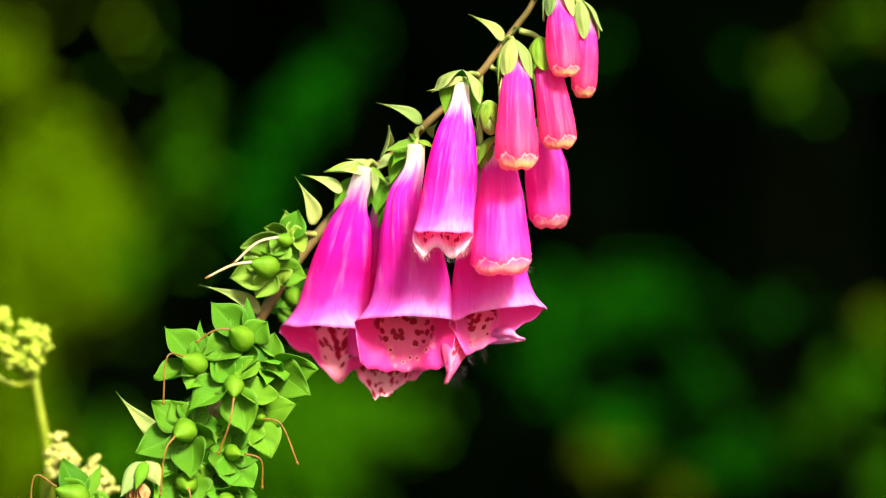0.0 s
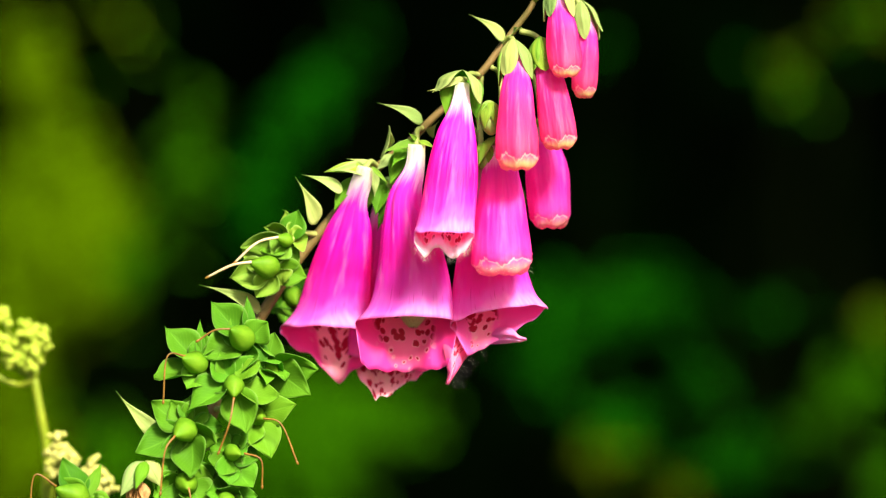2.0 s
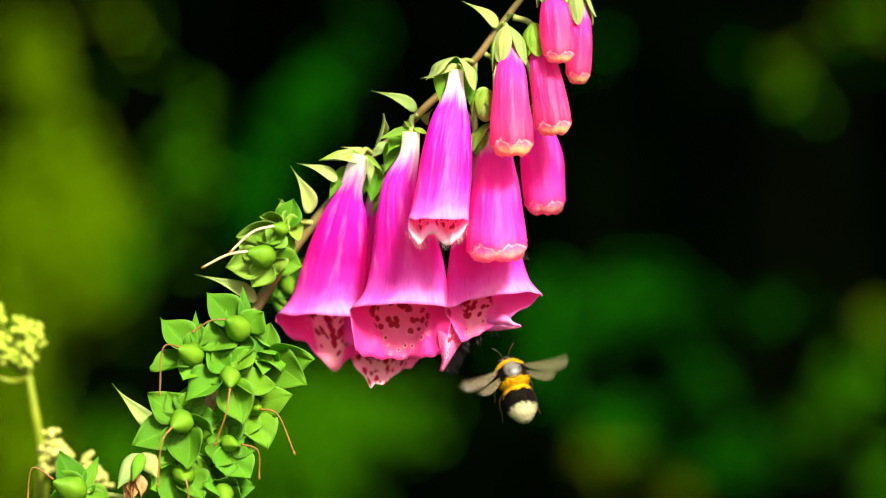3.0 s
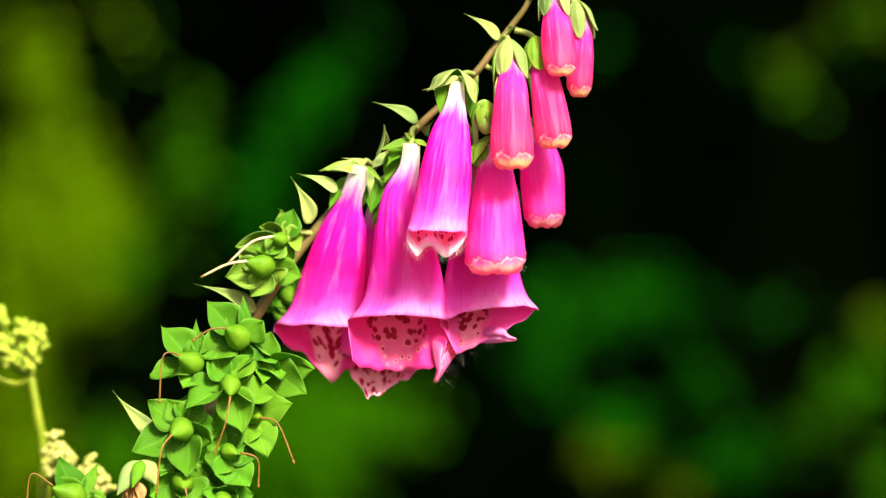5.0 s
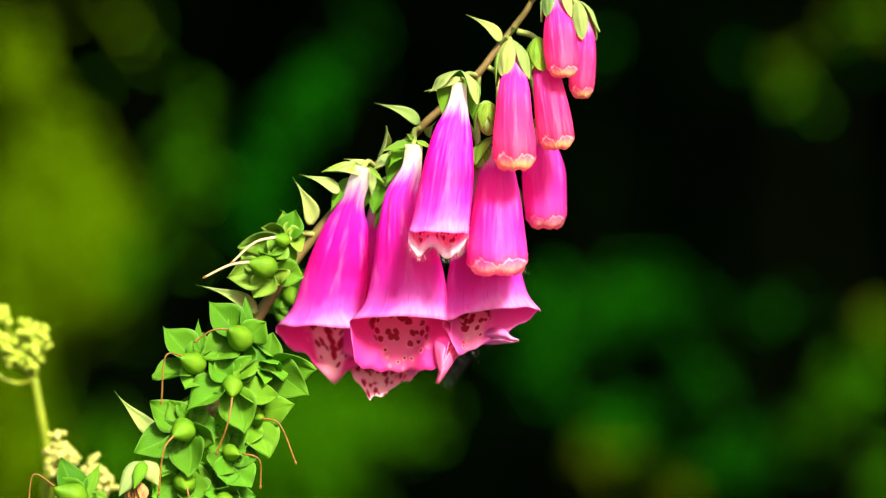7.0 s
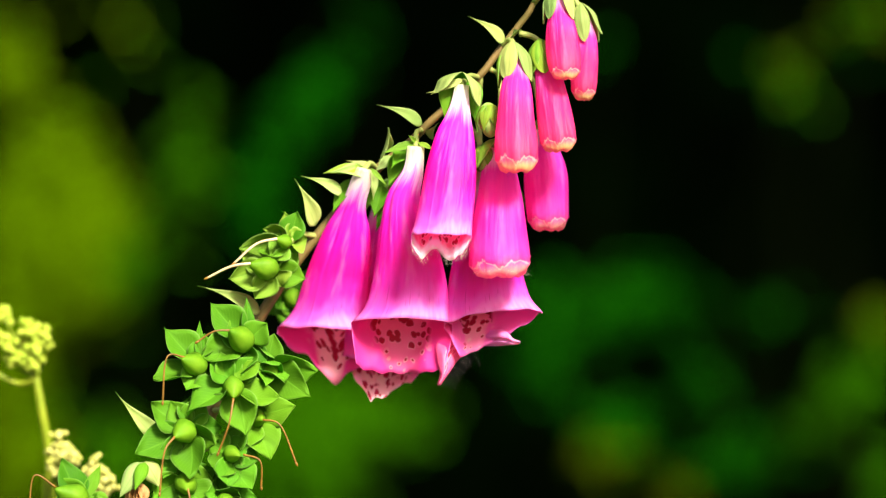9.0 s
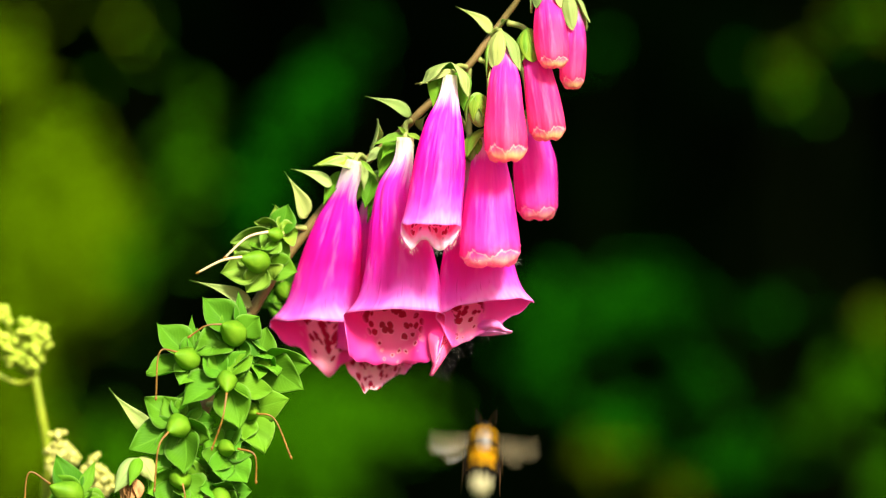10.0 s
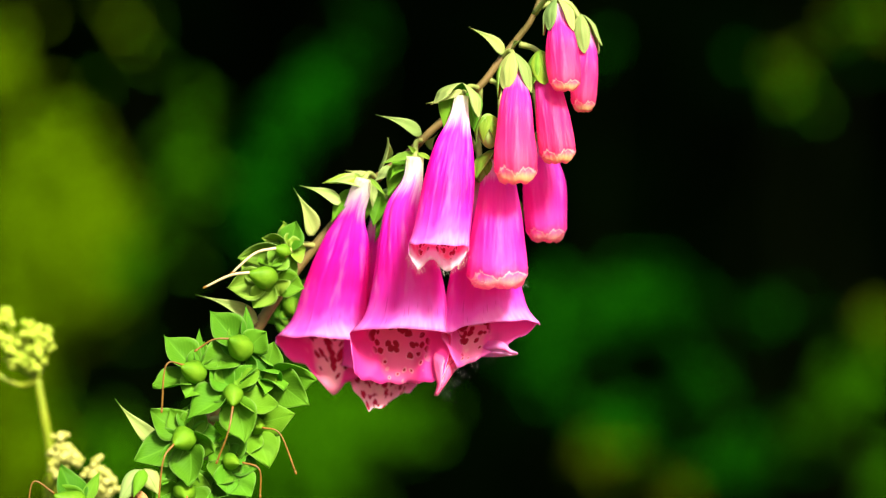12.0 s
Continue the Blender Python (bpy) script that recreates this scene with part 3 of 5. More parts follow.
def shrub(name, label, patches, material, depth, seed, long=14.0, wide=8.0):
    """A leafy shrub: stems from the ground that carry loose sprays of leaves; each spray is (x, z, half-width, half-height, lean in degrees, leaves)."""
    rnd = random.Random(seed)
    foot = at(patches[0][0], 0, depth)
    foot.z = 0.0
    top = thing(name, foot, label, "shrub")
    wood, leaves = bmesh.new(), bmesh.new()
    for k, (x, z, rx, rz, lean, count) in enumerate(patches):
        rnd = random.Random(seed * 100 + k)
        mid = at(x, z, depth)
        base = foot + Vector((rnd.uniform(-0.06, 0.06), rnd.uniform(-0.05, 0.05), -0.01))
        bend = base.lerp(mid, 0.55) + Vector((rnd.uniform(-0.04, 0.04), 0.06, 0))
        tube(wood, [base, bend, mid + Vector((0, 0.12, 0)), mid + Vector((rnd.uniform(-0.03, 0.03), 0.13, 0.06))], [0.006, 0.004, 0.0025, 0.001], 14, 6)
        co, si = math.cos(radians(lean)), math.sin(radians(lean))
        for _ in range(4 * count):
            a, b = rnd.gauss(0, 0.62) * rx, rnd.gauss(0, 0.62) * rz
            p = at(x + a * co + b * si, z - a * si + b * co, depth + rnd.uniform(-130, 200))
            out = Vector((rnd.uniform(-1, 1), rnd.uniform(-0.5, 0.3), rnd.uniform(-0.9, 0.5))).normalized()
            l = long / 1000 * rnd.uniform(0.6, 1.2)
            leaf(leaves, p - out * l / 2, p + out * l / 2, wide / 1000 * rnd.uniform(0.7, 1.2), Vector((rnd.uniform(-0.5, 0.5), -1, rnd.uniform(0.1, 1.0))), 0.08, 0.1, 4, 2, thick=0.0004, seed=rnd.random())
            tube(wood, [p - out * l / 2, p.lerp(mid, 0.4) + Vector((0, 0.08, -0.01)), mid + Vector((0, 0.12, 0))], [0.0004, 0.0006, 0.001], 3, 3)
    # the leaves lower down the stems
    for x, z, rx, rz, lean, count in patches:
        for _ in range(26):
            h = rnd.uniform(0.1, 0.72)
            p = foot.lerp(at(x, 0, depth), h) + Vector((rnd.gauss(0, 0.07), rnd.gauss(0, 0.07) + 0.03, 0))
            p.z = h
            out = Vector((rnd.uniform(-1, 1), rnd.uniform(-1, 1), rnd.uniform(-0.6, 0.4))).normalized()
            l = long / 500 * rnd.uniform(0.7, 1.3)
            leaf(leaves, p, p + out * l, wide / 500 * rnd.uniform(0.8, 1.3), Vector((0, -0.3, 1)), 0.08, 0.1, 5, 4, thick=0.0004, seed=rnd.random())
            tube(wood, [p, p.lerp(Vector((foot.x, foot.y + 0.03, h - 0.03)), 1.0)], [0.0007, 0.001], 2, 4)
    tagged(part("brushwood", wood, TWIG, top, "thin twigs, shade put into their dark colour", foot), kind="stuff")
    tagged(part("foliage", leaves, material, top, "", foot), kind="stuff")
    return top


ground()
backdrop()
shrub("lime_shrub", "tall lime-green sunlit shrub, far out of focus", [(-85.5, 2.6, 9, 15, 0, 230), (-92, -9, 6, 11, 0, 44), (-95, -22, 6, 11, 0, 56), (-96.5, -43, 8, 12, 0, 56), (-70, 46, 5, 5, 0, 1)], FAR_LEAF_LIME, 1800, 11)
sapling = shrub("lime_sapling", "slender lime-green sapling behind the flowers, its sway added for changing light", [(-93, 37.6, 6, 6.5, 0, 12), (-92, 49, 7, 4, 0, 2)], FAR_LEAF_LIME, 1800, 17)
shrub("hazel_shrub", "mid-green leafy shrub behind the flowers", [(-56.75, 15.6, 4.5, 14, 8, 10), (-66.75, 42.6, 6, 6, 0, 1), (-70, -4, 5, 10, 0, 9), (-72, -46, 7, 7, 0, 16), (-32, -45, 11, 12, 0, 85), (-14, -38, 8, 8, 0, 16), (-48, -50, 10, 8, 0, 20), (-90, -42, 6, 9, 0, 8)], FAR_LEAF, 1900, 12)
shrub("young_elder", "dim green slanting shoots behind the flowers", [(-38, 20, 4.5, 16, 30, 17), (-28, 33, 4, 12, 28, 8), (-17, 46, 3, 5, 20, 1), (-40, 4, 5, 9, 0, 6)], FAR_LEAF_SHADED, 2000, 16)
shrub("elder_shrub", "deep green shrub, half shade put into its leaf colour", [(38, -12, 15, 6.5, 0, 21), (70, -13, 12, 7, 0, 3), (23, -23, 6, 8, 0, 13), (36, -39, 9, 6, 0, 12), (68, -47, 12, 6, 0, 12), (60, -30, 8, 6, 0, 4), (37, 41, 6, 7, 0, 1), (82, 36, 10, 10, 0, 2)], FAR_LEAF_SHADED, 2000, 13)
shrub("bramble_bush", "bright green bramble leaves far behind", [(91, -31, 7, 4, -25, 15), (96, -20, 3, 5, 0, 3), (98, -51, 3, 6, 0, 9), (80, -40, 7, 3, -25, 3), (78, 35, 7, 6, 0, 1), (94.5, 51.4, 7, 6, 0, 2)], FAR_LEAF, 1800, 14)
shrub("young_hazel", "olive-green young leaves far behind", [(34, -47, 6, 4, -15, 5), (77, 37, 6, 5, 0, 2), (95, 52, 6, 5, 0, 3), (53, -54, 5, 4, 0, 3), (97, -19, 3, 5, 0, 3)], FAR_LEAF_OLIVE, 1850, 15, 12, 7)


# ---- the foxglove ----
FOOT = Vector((-0.075, 0.03, 0.0))
foxglove = thing("foxglove", FOOT, "arching foxglove with magenta bells, pink buds and green seed capsules", "flower")
STEM_LINE = [at(23.88, 67, 2), at(20.12, 55.12, 2), at(16.38, 49.5, 3), at(12.75, 44.88, 3), at(8, 38.62, 3), at(-1.75, 29.5, 4), at(-8.25, 23.12, 5), at(-15.5, 17.12, 6), at(-24.5, 7.12, 7), at(-33, -3.62, 8), at(-40.25, -14.88, 8), at(-46.5, -26.12, 9), at(-51.5, -37.38, 9), at(-55, -47.38, 9), at(-57.25, -57.38, 9)]
low = [at(-59.0, -90.0, 12), Vector((-0.067, 0.02, 0.80)), Vector((-0.072, 0.026, 0.4)), FOOT - Vector((0, 0, 0.01))]
bm = bmesh.new()
tube(bm, STEM_LINE + low, [0.0005, 0.0007, 0.0008, 0.0009, 0.0011, 0.0013, 0.0015, 0.0016, 0.0018, 0.0040], 120, 10, 0.03)
part("stem", bm, STEM, foxglove, "ribbed reddish-green stem", FOOT)


def stalk(points, r=0.0006, parent=None, material=None, name="pedicel"):
    bm = bmesh.new()
    tube(bm, points, [r * 1.15, r, r * 1.2], 10, 8)
    return part(name, bm, material or STALK, parent or foxglove, "", points[0])


def bract(base, tip, width, facing=(0.2, -1, 0.5), arch=0.08, cup=0.2, material=None, seed=0, twist=0.0):
    bm = bmesh.new()
    leaf(bm, base, tip, width / 1000, facing, arch, cup, 16, 6, 0.60, seed=seed, twist=twist, wave=0.02, point=1.7)
    return part("bract", bm, material or BRACT, foxglove, "", base)


# open bells
f_rear_low, ax = bell(foxglove, [(-11.75, 13.88, 2.5), (-11.75, 5.12, 5), (-12, -4.88, 6.88), (-12.25, -14.88, 8.25), (-12.5, -23.62, 9)], (14, 17), [(-1, 0), (-0.78, 2.8), (-0.61, 5.2), (-0.44, 7.6), (-0.34, 8.8), (-0.27, 10.2), (-0.18, 9.0), (0.15, 7.5), (0.43, 6.2), (0.71, 5.2), (0.92, 3.8), (1, 0)], (BELL, INSIDE_PALE), "open bell hanging behind the others, with a pale spotted lip", forward=0.066, seed=21)
calyx(f_rear_low, ax, 0.2, 6.0, SEPAL, seed=21)
f_rear_right, ax = bell(foxglove, [(12, 13.88, 2.5), (12.5, 5.12, 4.25), (12.75, -4.88, 5), (12.5, -12.38, 4.6), (11.6, -17.4, 4.4)], (18, 16), [(-1, 0), (-0.5, 1.5), (0.0, 2.6), (0.6, 2.4), (0.9, 1.2), (1, 0.4)], (BELL, INSIDE_RIGHT), "open bell half hidden behind the others", seed=22)
petal_lobe(f_rear_right, [(9.5, -17.6), (12.0, -17.4), (13.9, -17.2), (15.3, -17.8), (16.6, -19.1), (18.2, -19.7)], [(9.5, -21.0), (12.0, -21.0), (13.9, -20.9), (15.6, -20.7), (16.9, -20.6), (18.3, -20.2)], -3, LOBE_PALE, "pale outturned lobe of the lip")
calyx(f_rear_right, ax, 0.2, 6.0, SEPAL, seed=22)
f_left, ax = bell(foxglove, [(-17.25, 18.2, 1.6), (-18, 15.1, 2.3), (-19.1, 11.6, 2.45), (-19.9, 8.6, 3.3), (-20.5, 5.12, 4.8), (-21.75, -1.12, 6.25), (-23.12, -7.38, 7.25), (-24.12, -13.62, 8.38), (-23.75, -17.88, 12.12)], (0, 10), [(-1, 1.2), (-0.94, 2.6), (-0.87, 3.6), (-0.66, 5.0), (-0.45, 6.6), (-0.32, 8.6), (-0.14, 10.2), (0.06, 11.3), (0.16, 10.6), (0.27, 9.2), (0.5, 8), (0.76, 5.5), (0.93, 2.2), (1, 0)], (BELL, INSIDE_LEFT), "open magenta bell with a white foot and a spotted lip", near=-0.02, forward=0.020, tilt=-3, seed=1)
sepals_at(f_left, [(-18.2, 18.4, -26.4, 17.0, 2.7, 0, SEPAL_MID), (-20.2, 15.8, -24.2, 8.4, 3.4, 3, SEPAL), (-15.3, 18.0, -15.2, 11.4, 2.2, 2, SEPAL_PALE), (-15.8, 18.2, -12.2, 14.4, 1.1, -2, SEPAL_MID), (-13.2, 14.6, -15.0, 7.4, 4.2, 3, SEPAL), (-11.6, 13.0, -14.6, 4.0, 2.8, 5, SEPAL), (-10.2, 14.2, -14.0, 9.8, 1.9, 4, SEPAL_PALE)])
f_mid, ax = bell(foxglove, [(-5.88, 23.12, 1.88), (-6.38, 17.62, 2.25), (-8.38, 11.38, 3.88), (-8, 5.12, 5.75), (-7.25, -1.12, 7.12), (-6.88, -7.38, 8.25), (-7.25, -12.38, 9.25), (-8.38, -16.12, 11.25)], (-4, -3), [(-1, 0.3), (-0.97, 4.2), (-0.9, 8.6), (-0.74, 10.4), (-0.5, 10.9), (-0.19, 10.8), (0.06, 11.2), (0.31, 10.9), (0.59, 10.6), (0.79, 10.2), (0.87, 9.0), (0.93, 5.5), (0.97, 2.2), (1, 0.2)], (BELL, INSIDE), "open magenta bell with a broad spotted lip", near=-0.035, forward=0.011, tilt=0, seed=2, scallop=0.006)
sepals_at(f_mid, [(-5.6, 24.0, -13.4, 21.4, 2.0, -4, SEPAL_MID), (-8.4, 22.6, -11.8, 14.2, 4.4, 1, SEPAL), (-5.4, 24.0, -1.8, 22.2, 1.4, -5, SEPAL_MID), (-5.8, 24.0, -7.6, 25.6, 1.2, -4, SEPAL_MID), (-5.2, 24.0, -4.6, 18.4, 1.8, -2, SEPAL_PALE), (-11.0, 20.8, -14.8, 17.4, 2.6, 3, SEPAL_PALE)])
f_right, ax_right = bell(foxglove, [(8.5, 18.12, 2.25), (9, 12.62, 3.75), (9.75, 5.12, 5.75), (10.25, -1.12, 7.25), (10.5, -7.38, 8.5), (10.88, -11.75, 9.5), (12, -14.88, 10.75)], (4, -3), [(-1, 0.0), (-0.97, 0.4), (-0.9, 1.8), (-0.79, 4.6), (-0.64, 6.8), (-0.5, 7.2), (-0.3, 7.1), (-0.09, 6.0), (0.12, 4.0), (0.41, 3.5), (0.68, 2.7), (0.86, 1.4), (1, 0.1)], (BELL, INSIDE_RIGHT), "open magenta bell with a hairy spotted lip", near=-0.055, forward=0.026, tilt=10, seed=3, tongue=-0.3)
LOBE_EDGE = [(6.9, -17.8), (7.0, -21.2), (4.4, -24.5), (3.1, -26.6), (1.9, -28.5), (0.9, -30.0)]
petal_lobe(f_right, [(3.0, -17.2), (0.6, -19.4), (-0.3, -21.6), (0.4, -26.0), (0.7, -27.6), (0.1, -29.8)], LOBE_EDGE, -3.7, INSIDE_LOBE, "curled spotted lobe of the lip")
calyx(f_right, ax_right, 0.15, 6.0, SEPAL, 1.6, seed=3)
f_front, ax_front = bell(foxglove, [(4.25, 36.88, 1.5), (3.95, 33.2, 1.9), (3.6, 30, 2.7), (2.8, 25.12, 4.25), (1.88, 17.62, 5.5), (1.12, 11.38, 5.88), (0.38, 6.12, 6.12), (-0.12, 3.62, 6.38)], (-10, -21), [(-1, 1.6), (-0.88, 3.7), (-0.69, 5.1), (-0.51, 4.7), (-0.33, 3.8), (-0.1, 3.6), (0.1, 4.2), (0.29, 5.2), (0.49, 5.3), (0.73, 4.2), (0.92, 2.6), (1, 0.9)], (BELL, INSIDE_FRONT), "half-open pink bell with a white hairy lip", near=-0.005, forward=0.012, tilt=-1, seed=4, scallop=0.018, lobe=0.0004)
clasp(f_front, at(4.3, 39.7, -10), at(3.4, 31, -12), [(206, 40, 5.6, 5.0, 0.5, SEPAL_PALE), (-32, 34, 7.4, 4.5, 0.2, SEPAL_PALE), (90, 40, 9.0, 4.4, 0.0, SEPAL)])
sepals_at(f_front, [(2.2, 38.0, 0.4, 29.2, 5.2, -9, SEPAL), (6.4, 38.0, 7.2, 28.8, 5.0, -9, SEPAL), (4.4, 38.0, -2.6, 34.6, 1.8, -11, SEPAL_PALE)])


# closed buds
b_low, ax = bud(foxglove, [(12.62, 22.88, 2.75), (12.62, 17.62, 3.88), (12.88, 11.38, 5), (12.88, 5.12, 5.88), (13, -0.5, 6.62), (13.38, -5.62, 6.25)], (-4, -16), YOUNG, "large closed magenta bud", seed=5)
calyx(b_low, ax, 0.14, 5.5, SEPAL_MID, 1.5, seed=5)
b_side, ax = bud(foxglove, [(21.75, 27, 2.5), (22.25, 22.62, 3.75), (22.88, 17.62, 4.75), (23.25, 12, 4.75), (23.5, 7.62, 4.5), (23.62, 4.62, 3.88)], (5, 4), YOUNG, "closed rose-magenta bud", seed=6)
calyx(b_side, ax, 0.14, 5.0, SEPAL_MID, 1.4, seed=6)
b_mid, ax = bud(foxglove, [(15.88, 45.12, 1), (16.25, 40.75, 1.88), (16.25, 36.38, 3.25), (16.25, 30.12, 4), (16.38, 23.88, 4.62), (16.62, 17.5, 4.12)], (-8, -20), ROSE, "closed rose bud with a greenish tip", seed=7)
clasp(b_mid, at(15.3, 46.7, -8), at(16.1, 38, -10), [(-126, 54, 8.8, 3.6, 0.0, SEPAL_PALE), (-36, 40, 9.6, 3.7, 0.0, SEPAL_PALE), (172, 44, 10.6, 3.8, 0.0, SEPAL_MID), (84, 44, 9.6, 3.6, 0.0, SEPAL_MID), (18, 34, 9.6, 3.7, 0.0, SEPAL_MID)])
b_back, ax = bud(foxglove, [(21.75, 45.75, 1.25), (22.75, 41.38, 2.5), (23.75, 36.38, 3.25), (24.75, 30.12, 3.88), (25.5, 25.12, 4), (25.88, 22.12, 3.38)], (-5, -11), ROSE, "closed rose bud with a green tip", seed=8)
clasp(b_back, at(21.3, 47.2, -5), at(22.6, 39, -6.5), [(-150, 58, 8.0, 3.3, 0.0, SEPAL_MID), (-95, 56, 8.2, 3.3, 0.0, SEPAL_MID), (-38, 56, 8.0, 3.3, 0.0, SEPAL_MID), (55, 44, 8.0, 2.9, 0.0, SEPAL_MID), (140, 44, 8.0, 2.9, 0.0, SEPAL_MID)])
b_top, ax = bud(foxglove, [(24.88, 57.38, 1.12), (25.5, 53.88, 2), (26.12, 50.12, 3.12), (26.62, 45.12, 3.62), (27, 41.38, 3.62), (27.12, 38.12, 2.88)], (-6, -13), ROSE, "small closed rose bud", seed=9)
clasp(b_top, at(25.0, 58.6, -6), at(25.9, 51, -8), [(-136, 42, 7.4, 3.3, 0.0, SEPAL_PALE), (-44, 30, 8.0, 3.4, 0.1, SEPAL_PALE), (172, 34, 8.2, 3.4, 0.2, SEPAL_PALE), (95, 44, 8.0, 3.3, 0.0, SEPAL_MID), (22, 34, 7.6, 3.4, 0.1, SEPAL_PALE)])
b_tip, ax = bud(foxglove, [(31, 52.62, 1.12), (31.75, 47.62, 2.12), (31.62, 43.25, 2.75), (31.38, 39.5, 2.88), (31.25, 36.38, 2.75), (31.25, 33.5, 2.12)], (2, 0), ROSE, "small closed rose bud", seed=10)
clasp(b_tip, at(30.3, 55.2, 2), at(31.7, 47, 1.5), [(-102, 48, 9.0, 2.7, 0.0, SEPAL_PALE), (-22, 26, 7.8, 3.0, 0.6, SEPAL_PALE), (175, 40, 8.4, 2.8, 0.0, SEPAL_PALE), (95, 44, 8.4, 2.8, 0.0, SEPAL_MID), (28, 34, 9.4, 2.9, 0.2, SEPAL_PALE)])

# small green buds behind the bells
for centre, r, seed in ((at(10.3, 29.2, -9), 2.5, 91), (at(9.12, 20.62, -6), 2.0, 92)):
    bm = bmesh.new()
    ovoid(bm, centre, (r / 1000, r * 1.5 / 1000), (0.1, -0.1, -1), 12, 20, 8, 0.12, 0.2)
    green = part("green_bud", bm, GREEN_BUD, foxglove, "unopened pale green bud", centre)
    for k in range(4):
        a = radians(-170 + 55 * k)
        bm = bmesh.new()
        foot = centre + Vector((0, 0, r * 1.45 / 1000))
        out = Vector((math.cos(a), math.sin(a), 0))
        leaf(bm, foot, centre + out * r * 1.05 / 1000 + Vector((0, 0, -r * 1.1 / 1000)), 0.0034, out, 0.2, -0.15, seed=seed + k)
        part("sepal", bm, SEPAL_MID, green, "", foot)

# the short stalks
stalk([at(13.25, 45.38, 3), at(14.88, 46.88, 0), at(16, 44.62, -7)])
stalk([at(17, 48.25, 3), at(20.12, 47.38, 2), at(22, 45.38, 2)])
stalk([at(20.12, 55.12, 2), at(23, 58.62, -3), at(25, 57.38, -6)])
stalk([at(20.5, 56.38, 2), at(27, 57.88, 2), at(31, 52.62, 2)])
stalk([at(7.75, 38.5, 3), at(5.75, 38.75, -4), at(4.25, 36.88, -10)])
stalk([at(-4.5, 26.88, 5), at(-5.75, 26.12, 0), at(-5.88, 22.88, -4)])
stalk([at(-14.5, 18.12, 6), at(-16.12, 19.38, 2), at(-17.5, 17.38, 0)])
stalk([at(10.5, 40.38, 3), at(12.62, 37.62, 6), at(12.5, 22.38, -4)], 0.0005)
stalk([at(8.25, 38.88, 3), at(8, 30.12, 8), at(8.5, 17.88, 4)], 0.0006)
stalk([at(14.5, 47.38, 3), at(20.12, 37.62, 8), at(21.75, 26.62, 5)], 0.0005)
stalk([at(-8, 23.38, 5), at(-9, 18.88, 12), at(-11.5, 13.62, 14)])
stalk([at(2, 33.25, 4), at(8.25, 23.88, 14), at(12, 13.62, 18)])

# bracts along the stem
bract(at(13.62, 46.38, 2), at(5.62, 52, -2), 3.4, seed=1)
bract(at(15.12, 47.38, 0), at(17.25, 49.12, -4), 2.6, seed=2)
bract(at(-4.5, 28.12, 2), at(-14.62, 32.38, -3), 3.6, seed=3)
bract(at(-13.5, 20.75, 0), at(-11.88, 27.25, -7), 4.6, (0.7, -1, 0.5), seed=4, cup=0.2)
bract(at(2, 35.12, 2), at(-3.62, 35, -2), 2.2, seed=5)
bract(at(-15.5, 18.12, 4), at(-21.38, 20, 0), 2.0, seed=6)
bract(at(-16.5, 17.62, 2), at(-26, 17.12, -2), 4.0, seed=7)
bract(at(-22.25, 12.88, 2), at(-31.25, 16.5, -2), 3.4, seed=8)
bract(at(-28, 5.62, 4), at(-32.62, 15.88, -2), 4.6, seed=9)
bract(at(-30.5, 4.12, 4), at(-35.5, 8.75, 0), 2.2, seed=10, material=SEPAL)
bract(at(-40.25, -13.62, 6), at(-54, -7.88, -2), 4.2, seed=11)
low_bract = bract(at(-61.75, -42.38, -6), at(-72.25, -31.5, -12), 4.4, seed=12, arch=-0.08)
bract(at(-3, 25.12, 4), at(-1, 28.38, 0), 2.6, seed=13)
bract(at(-10.5, 21.38, 3), at(-6.12, 24.38, -3), 3.2, seed=14, material=SEPAL_PALE)
bract(at(-8.5, 22.38, 0), at(-11.75, 17.62, -4), 4.4, seed=15, material=SEPAL)


LOW = []


